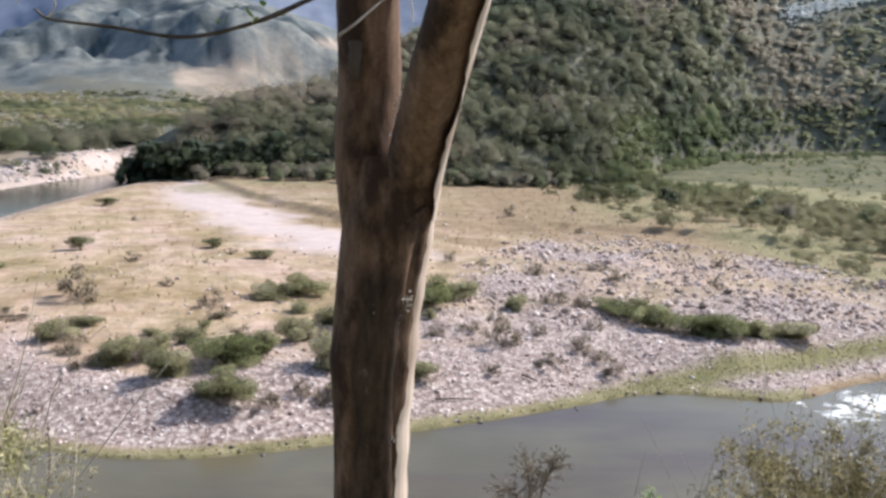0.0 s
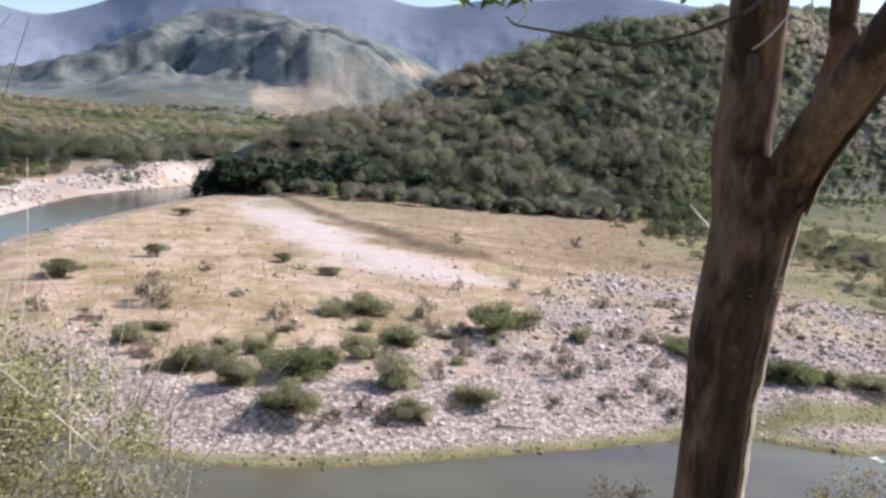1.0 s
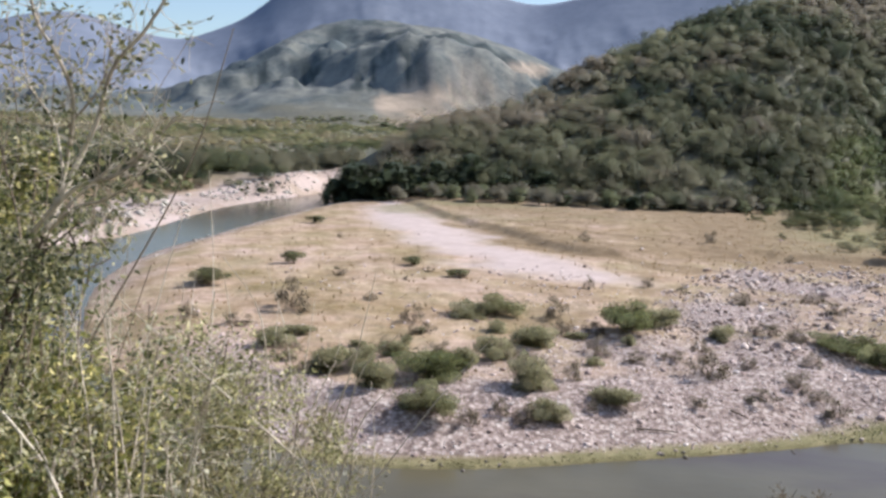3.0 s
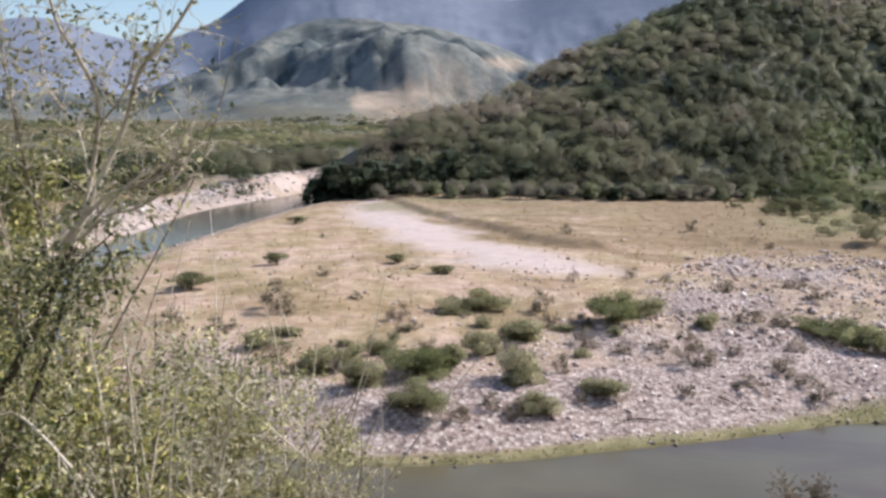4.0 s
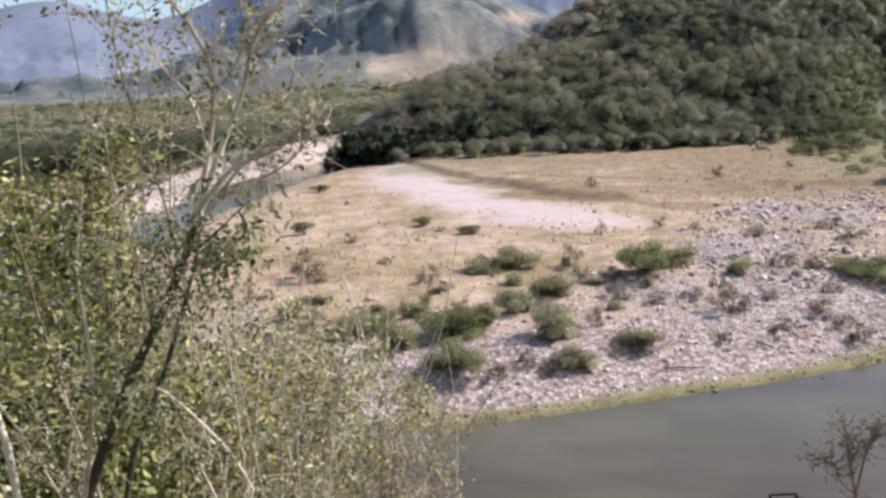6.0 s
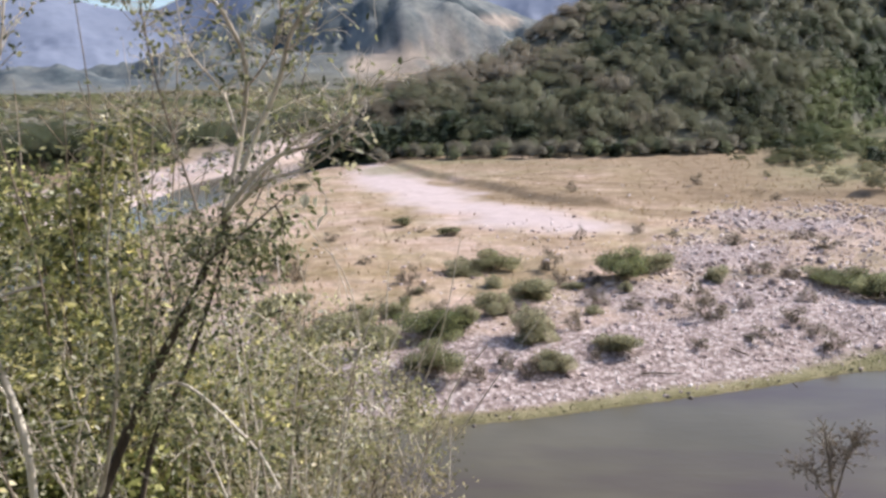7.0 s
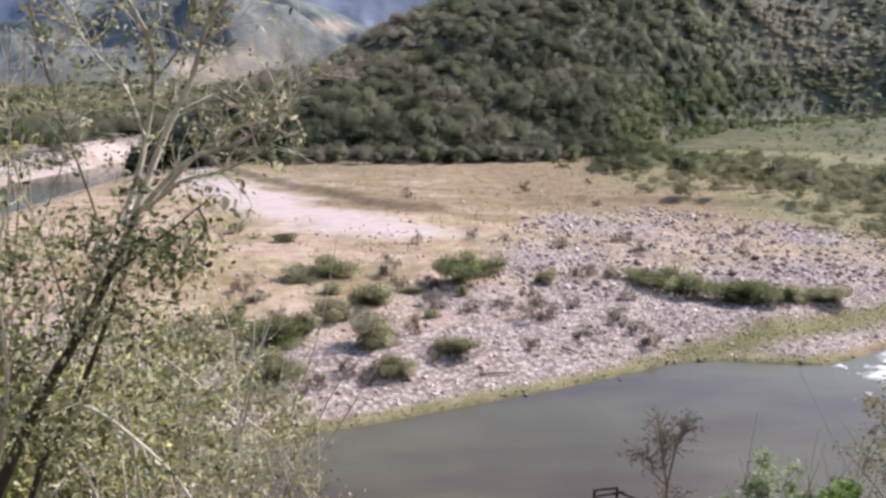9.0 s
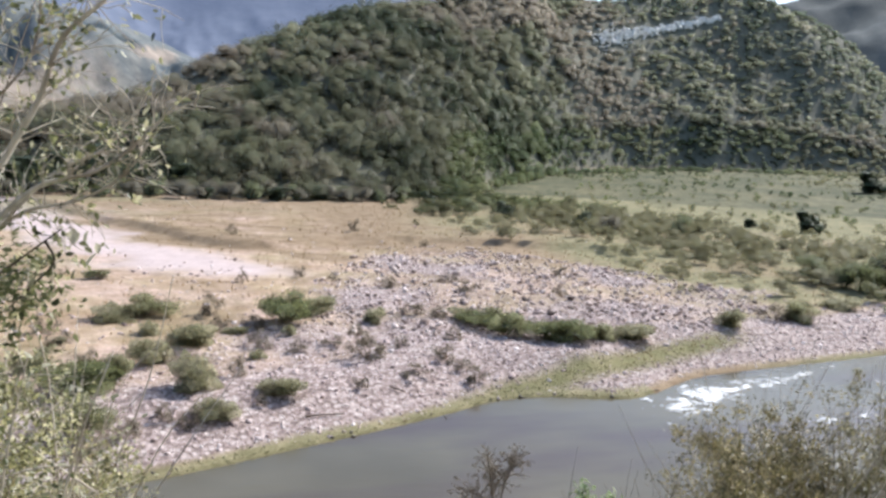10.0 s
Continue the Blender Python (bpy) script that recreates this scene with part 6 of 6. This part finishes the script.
def scrub(name, label, seed, x, y, top, w, n_leaf, leaf, mat, tint=(1, 1, 1), n_stem=16, stem_mat=None, bare=0.0, arches=()):
    """A tall many-stemmed shrub rooted on the slope, its crown reaching up to the height top."""
    rng = np.random.RandomState(seed)
    root = new(name)
    tagged(root, label, "shrub")
    g = ground_z(x, y)
    h = top - g
    tubes, sp, wy = [], [], []
    for i in range(n_stem):
        a, reach = rng.uniform(0, 2 * math.pi), w / 2 * math.sqrt(rng.uniform(0.02, 1.0))
        up = rng.uniform(0.6, 0.97) * h * (1 - 0.25 * (reach / (w / 2)) ** 2)
        pts = [(x + rng.normal() * 0.12, y + rng.normal() * 0.12, g - 0.2)]
        for k in (0.4, 0.75, 1.0):
            pts.append((x + math.cos(a) * reach * k ** 1.2 + rng.normal() * 0.06, y + math.sin(a) * reach * k ** 1.2 + rng.normal() * 0.06, g + up * k))
        line = smooth_line(pts, 5)
        v, f = tube(line, np.linspace(0.014, 0.004, len(line)), 6, 0.05, rng)
        part("stem", mesh_arrays("stem", v, f, (stem_mat or BARK_PALE) if i % 4 == 0 else BARK_STEM, smooth=True), root)
        a_, b_, c_ = twigs_on(rng, line, 15, 0.5, 0.0032, 0.18, 0.6)
        tubes += a_
        sp.append(b_)
        wy.append(c_)
    for i in range(n_stem):
        a, reach = rng.uniform(0, 2 * math.pi), w / 2 * math.sqrt(rng.uniform(0.0, 1.0))
        p = np.array([x + math.cos(a) * reach, y + math.sin(a) * reach, g + h * rng.uniform(0.3, 0.7)])
        lean = np.array([rng.normal() * 0.3, rng.normal() * 0.3, 1.0])
        line = smooth_line([p, p + lean * 0.3 * h * rng.uniform(0.5, 1), p + lean * 0.5 * h * rng.uniform(0.7, 1) + rng.normal(size=3) * 0.1], 4)
        tubes.append(tube(line, np.linspace(0.008, 0.003, len(line)), 5))
    for pts in arches:
        line = smooth_line(pts, 7)
        v, f = tube(line, np.linspace(0.014, 0.005, len(line)), 8, 0.05, rng)
        part("stem", mesh_arrays("stem", v, f, BARK_PALE, smooth=True), root, "pale bare arching stem")
        a_, b_, c_ = twigs_on(rng, line, 5, 0.3, 0.003, 0.4, 0.2)
        tubes += a_
    tagged(part("twig_tangle", mesh_arrays("twig_tangle", *joined(tubes), BARK_PALE if mat is LEAF_SCRUB else BARK_GREY), root), kind="stuff")
    sp, wy = np.vstack(sp), np.vstack(wy)
    nodes_ = rng.randint(0, len(sp), max(60, n_leaf // 34))
    pick = rng.randint(0, len(nodes_), n_leaf)
    spread = rng.uniform(0.05, 0.14, len(nodes_))[pick][:, None]
    p = sp[nodes_][pick] + rng.normal(size=(n_leaf, 3)) * spread
    shade = rng.uniform(0.55, 1.25, len(nodes_))[pick]
    v, f = leaves(p, leaf * 1.4, rng, 0.42, 0.4, 0.25)
    t = white(len(v))
    t[:, :3] *= np.array(tint) * (1 + 0.3 * np.repeat(value_noise(p[:, 0] + p[:, 2], p[:, 1] - p[:, 2], 0.7, 2, 0.5, 1), 4)[:, None]) * np.repeat(shade, 4)[:, None]
    part("foliage", mesh_arrays("foliage", v, f, mat, t), root)
    return root


def build_scrub():
    scrub("green_scrub_tree", "dense olive-green scrub tree leaning over the slope", 61, -6.1, 5.3, 19.3, 3.2, 36000, 0.05, LEAF_NEAR, (1.5, 1.48, 1.12), 26)
    scrub("olive_scrub", "thick olive scrub crowded with small leaves", 60, -5.0, 5.0, 18.9, 2.2, 26000, 0.045, LEAF_NEAR, (1.5, 1.44, 1.12), 22)
    scrub("grey_scrub", "tangled grey-green scrub with pale bare stems", 62, -4.7, 6.7, 17.6, 3.2, 30000, 0.036, LEAF_SCRUB, (1.10, 1.06, 0.84), 30,
          arches=[[(-4.75, 5.3, 14.6), (-4.72, 5.0, 15.8), (-4.678, 5.0, 16.386), (-4.293, 5.0, 16.673), (-3.883, 5.0, 16.887), (-3.41, 5.0, 17.026), (-3.103, 5.0, 17.015)],
                  [(-4.7, 5.2, 14.8), (-4.657, 5.0, 16.388), (-4.52, 5.0, 17.122), (-4.219, 5.0, 17.565)],
                  [(-4.5, 5.3, 14.6), (-4.1, 5.1, 15.7), (-3.6, 5.0, 16.2), (-3.15, 5.0, 16.3), (-2.8, 5.0, 16.2)],
                  [(-4.9, 5.3, 14.6), (-5.0, 5.0, 16.2), (-4.75, 4.9, 17.2), (-4.3, 4.9, 17.9), (-4.0, 4.9, 18.1)],
                  [(-4.6, 5.2, 14.8), (-4.464, 5.0, 16.496), (-4.114, 5.0, 17.156), (-3.731, 5.0, 17.47)]])
    scrub("dry_scrub", "dry thin scrub with yellowing leaves above the river", 63, -3.85, 7.7, 16.75, 1.7, 5000, 0.034, LEAF_SCRUB, (1.15, 1.02, 0.85), 16)
    scrub("low_scrub", "low green scrub thick with small leaves", 64, -5.4, 4.4, 17.4, 2.6, 34000, 0.048, LEAF_NEAR, (1.15, 1.2, 0.84), 20)
    scrub("brown_scrub", "brownish half-dry scrub with bare twigs", 65, -4.1, 4.9, 16.55, 2.2, 9000, 0.036, LEAF_SCRUB, (1.1, 0.98, 0.8), 18)
    scrub("slope_scrub", "wide grey-green scrub rising beside the river", 66, 6.95, 11.2, 14.8, 4.0, 42000, 0.045, LEAF_SCRUB, (0.80, 0.70, 0.52), 40, BARK_GREY)
    scrub("slope_scrub", "dark twiggy scrub on the slope above the rapids", 67, 8.9, 11.6, 15.2, 3.4, 16000, 0.05, LEAF_SCRUB, (0.66, 0.60, 0.44), 26, BARK_GREY)
    scrub("pale_leaved_shrub", "rounded shrub with pale fresh green leaves", 68, 6.0, 15.7, 11.75, 1.8, 5000, 0.09, LEAF_PALE, (1, 1, 1), 12, BARK_GREY)
    scrub("fresh_green_shrub", "bright green leafy shrub near the river", 69, 7.7, 15.3, 11.2, 2.2, 7000, 0.09, LEAF_GREEN, (1, 1, 1), 14, BARK_GREY)


def build_stem_thicket():
    rng = np.random.RandomState(73)
    root = new("bare_stem_thicket")
    tagged(root, "thicket of whitish bare stems with few dry leaves", "shrub")
    tubes, sp, wy = [], [], []
    for i in range(26):
        x, y = -4.0 + rng.uniform(-0.95, 0.75), 4.1 + rng.uniform(-0.5, 0.9)
        g = ground_z(x, y)
        top = rng.uniform(16.9, 18.0)
        dx, dy = rng.normal() * 0.35 + 0.12, rng.normal() * 0.25
        line = smooth_line([(x, y, g - 0.1), (x + dx * 0.3, y + dy * 0.3, g + (top - g) * 0.45), (x + dx * 0.75, y + dy * 0.75, g + (top - g) * 0.8), (x + dx * 1.2, y + dy, top)], 5)
        part("stem", mesh_arrays("stem", *tube(line, np.linspace(0.012, 0.0035, len(line)), 6, 0.06, rng), BARK_PALE, smooth=True), root)
        a, b, c = twigs_on(rng, line, 9, 0.34, 0.0028, 0.4, 0.4)
        tubes += a
        sp.append(b)
        wy.append(c)
    tagged(part("twig_tangle", mesh_arrays("twig_tangle", *joined(tubes), BARK_PALE), root), kind="stuff")
    sp, wy = np.vstack(sp), np.vstack(wy)
    v, f = long_leaves(sp + rng.normal(size=sp.shape) * 0.05, wy, 0.034, rng, 0.45)
    part("foliage", mesh_arrays("foliage", v, f, LEAF_SCRUB, white(len(v))), root, "thin dry yellowish leaves")


def build_bare_tree():
    rng = np.random.RandomState(71)
    root = new("bare_sapling")
    tagged(root, "small nearly leafless grey tree standing above the river", "tree")
    g = ground_z(3.05, 14.2)
    lines = [("trunk", [(3.0, 14.2, g - 0.2), (3.02, 14.2, 9.8), (3.048, 14.2, 10.812), (3.094, 14.2, 11.418), (2.999, 14.2, 11.988), (2.924, 14.2, 12.437), (2.85, 14.2, 12.8)], 0.04, 0.012, 26),
             ("limb", [(3.085, 14.2, 11.5), (3.214, 14.2, 12.217), (3.337, 14.2, 12.554), (3.46, 14.2, 12.8)], 0.022, 0.008, 24),
             ("limb", [(3.06, 14.2, 11.55), (2.843, 14.2, 11.758), (2.72, 14.2, 12.04), (2.5, 14.2, 12.2)], 0.016, 0.006, 18),
             ("limb", [(3.03, 14.2, 11.8), (3.0, 14.3, 12.2), (3.1, 14.35, 12.6)], 0.014, 0.006, 18),
             ("limb", [(3.05, 14.2, 10.95), (3.2, 14.1, 11.15), (3.33, 14.1, 11.3)], 0.01, 0.004, 8)]
    tubes, sp, wy = [], [], []
    for name, pts, r0, r1, n in lines:
        line = smooth_line(pts, 6)
        part(name, mesh_arrays(name, *tube(line, np.linspace(r0, r1, len(line)), 8, 0.05, rng), BARK_GREY, smooth=True), root)
        a, b, c = twigs_on(rng, line, int(n * 2.2), 0.36, 0.005, 0.4, 0.5)
        tubes += a
        sp.append(b)
        wy.append(c)
    tagged(part("twig_tangle", mesh_arrays("twig_tangle", *joined(tubes), BARK_GREY), root), kind="stuff")
    sp, wy = np.vstack(sp), np.vstack(wy)
    k = rng.rand(len(sp)) < 0.75
    v, f = long_leaves(sp[k], wy[k], 0.05, rng, 0.5)
    part("foliage", mesh_arrays("foliage", v, f, LEAF_DRYSHRUB, white(len(v))), root, "few withered grey-brown leaves")
    pale = new("bare_stem_shrub")
    tagged(pale, "bare whitish forked stems rising from the scrub", "shrub")
    g = ground_z(-4.2, 7.9)
    tubes = []
    for pts, r0 in (([(-4.3, 7.9, g - 0.2), (-4.15, 7.94, 15.07), (-3.91, 8.3, 15.65), (-3.79, 8.49, 16.04), (-3.62, 8.65, 16.42)], 0.017), ([(-3.91, 8.3, 15.65), (-3.98, 8.3, 15.95), (-3.95, 8.3, 16.3)], 0.009),
                    ([(-4.25, 7.9, g - 0.2), (-4.5, 7.9, 14.9), (-4.42, 7.9, 15.7), (-4.5, 7.9, 16.3)], 0.013), ([(-4.2, 7.9, g - 0.2), (-3.7, 8.0, 14.6), (-3.45, 8.1, 15.5), (-3.4, 8.1, 16.0)], 0.011)):
        line = smooth_line(pts, 6)
        part("stem", mesh_arrays("stem", *tube(line, np.linspace(r0, r0 * 0.35, len(line)), 7, 0.05, rng), BARK_PALE, smooth=True), pale)
        a, b, c = twigs_on(rng, line, 9, 0.3, 0.0035, 0.45, 0.6)
        tubes += a
    tagged(part("twig_tangle", mesh_arrays("twig_tangle", *joined(tubes), BARK_PALE), pale), kind="stuff")


def bar_mesh(a, b, size):
    """A square steel bar from a to b, with small bevels."""
    a, b = Vector(a), Vector(b)
    bm = bmesh.new()
    bmesh.ops.create_cube(bm, size=1)
    for v in bm.verts:
        v.co = Vector((v.co.x * size, v.co.y * size, v.co.z * (b - a).length))
    bmesh.ops.bevel(bm, geom=bm.edges[:], offset=size * 0.12, segments=1, affect='EDGES')
    bmesh.ops.transform(bm, matrix=Matrix.Translation((a + b) / 2) @ (b - a).to_track_quat("Z", "Y").to_matrix().to_4x4(), verts=bm.verts)
    me = bpy.data.meshes.new("bar")
    bm.to_mesh(me)
    bm.free()
    return me


def build_frames():
    root = new("steel_frame")
    tagged(root, "rusty open steel frame standing on the slope", "frame")
    x0, x1, y0, y1, top = 1.60, 2.42, 13.2, 14.0, 11.62
    def bar(name, a, b, size=0.04):
        me = bar_mesh(a, b, size)
        me.materials.append(MAT_RUST)
        part(name, me, root)
    for x, y, t in ((1.60, 14.0, 11.60), (2.04, 14.0, 11.62), (1.60, 13.2, 11.58), (2.42, 13.2, 11.66)):
        bar("post", (x, y, ground_z(x, y) - 0.2), (x, y, t), 0.045)
    bar("rail", (1.60, 14.0, 11.59), (2.04, 14.0, 11.62))
    bar("rail", (1.60, 14.0, 11.46), (2.18, 14.0, 11.53), 0.035)
    bar("rail", (1.45, 13.2, 11.69), (2.32, 13.2, 11.77), 0.045)
    bar("rail", (1.60, 13.2, 11.58), (2.42, 13.2, 11.65))
    bar("brace", (2.04, 13.98, 11.56), (2.42, 13.22, 11.66), 0.035)
    bar("rail", (1.60, 13.98, 11.2), (1.60, 13.22, 11.2), 0.035)
    bar("rail", (1.62, 14.0, 11.1), (2.02, 14.0, 11.1), 0.03)
    fence = new("broken_railing")
    tagged(fence, "broken dark red-brown railing with pale weathered post tops", "railing")
    for x, y, t, s in ((4.0, 5.81, 15.80, 0.085), (4.19, 5.67, 15.99, 0.085), (4.5, 5.5, 15.9, 0.085)):
        me = bar_mesh((x, y, ground_z(x, y) - 0.2), (x, y, t), s)
        me.materials.append(MAT_REDPOST)
        p = part("post", me, fence)
        me = bar_mesh((x, y, t), (x, y, t + 0.03), s * 1.15)
        me.materials.append(MAT_PALEWOOD)
        part("cap", me, p, "pale weathered cap")
    for a, b, s, m in (((3.55, 6.15, 15.57), (4.0, 5.83, 15.42), 0.05, MAT_PALEWOOD), ((3.98, 5.8, 15.5), (4.55, 5.45, 15.62), 0.05, MAT_REDPOST), ((4.0, 5.75, 15.6), (4.5, 5.55, 15.75), 0.04, MAT_PALEWOOD)):
        me = bar_mesh(a, b, s)
        me.materials.append(m)
        part("rail", me, fence)


def build_driftwood():
    rng = np.random.RandomState(81)
    for x, y, L, a in ((5.6, 50.6, 2.6, 8), (-29.6, 66.8, 2.0, 20), (11.4, 54.2, 1.2, -30)):
        d = np.array([math.cos(radians(a)), math.sin(radians(a))]) * L / 2
        pts = [(x - d[0], y - d[1], height_at(x - d[0], y - d[1]) + 0.12), (x, y, height_at(x, y) + 0.16), (x + d[0], y + d[1], height_at(x + d[0], y + d[1]) + 0.12)]
        line = smooth_line(pts, 5)
        ob = new("driftwood_log", mesh_arrays("driftwood_log", *tube(line, np.linspace(0.075, 0.035, len(line)), 8, 0.1, rng), BARK_STEM, smooth=True))
        tagged(ob, "dark weathered driftwood log lying on the cobbles", "log", "driftwood on the bar")


build_trunk_tree()
build_leafy_tree()
build_scrub()
build_stem_thicket()
build_bare_tree()
build_frames()
build_driftwood()
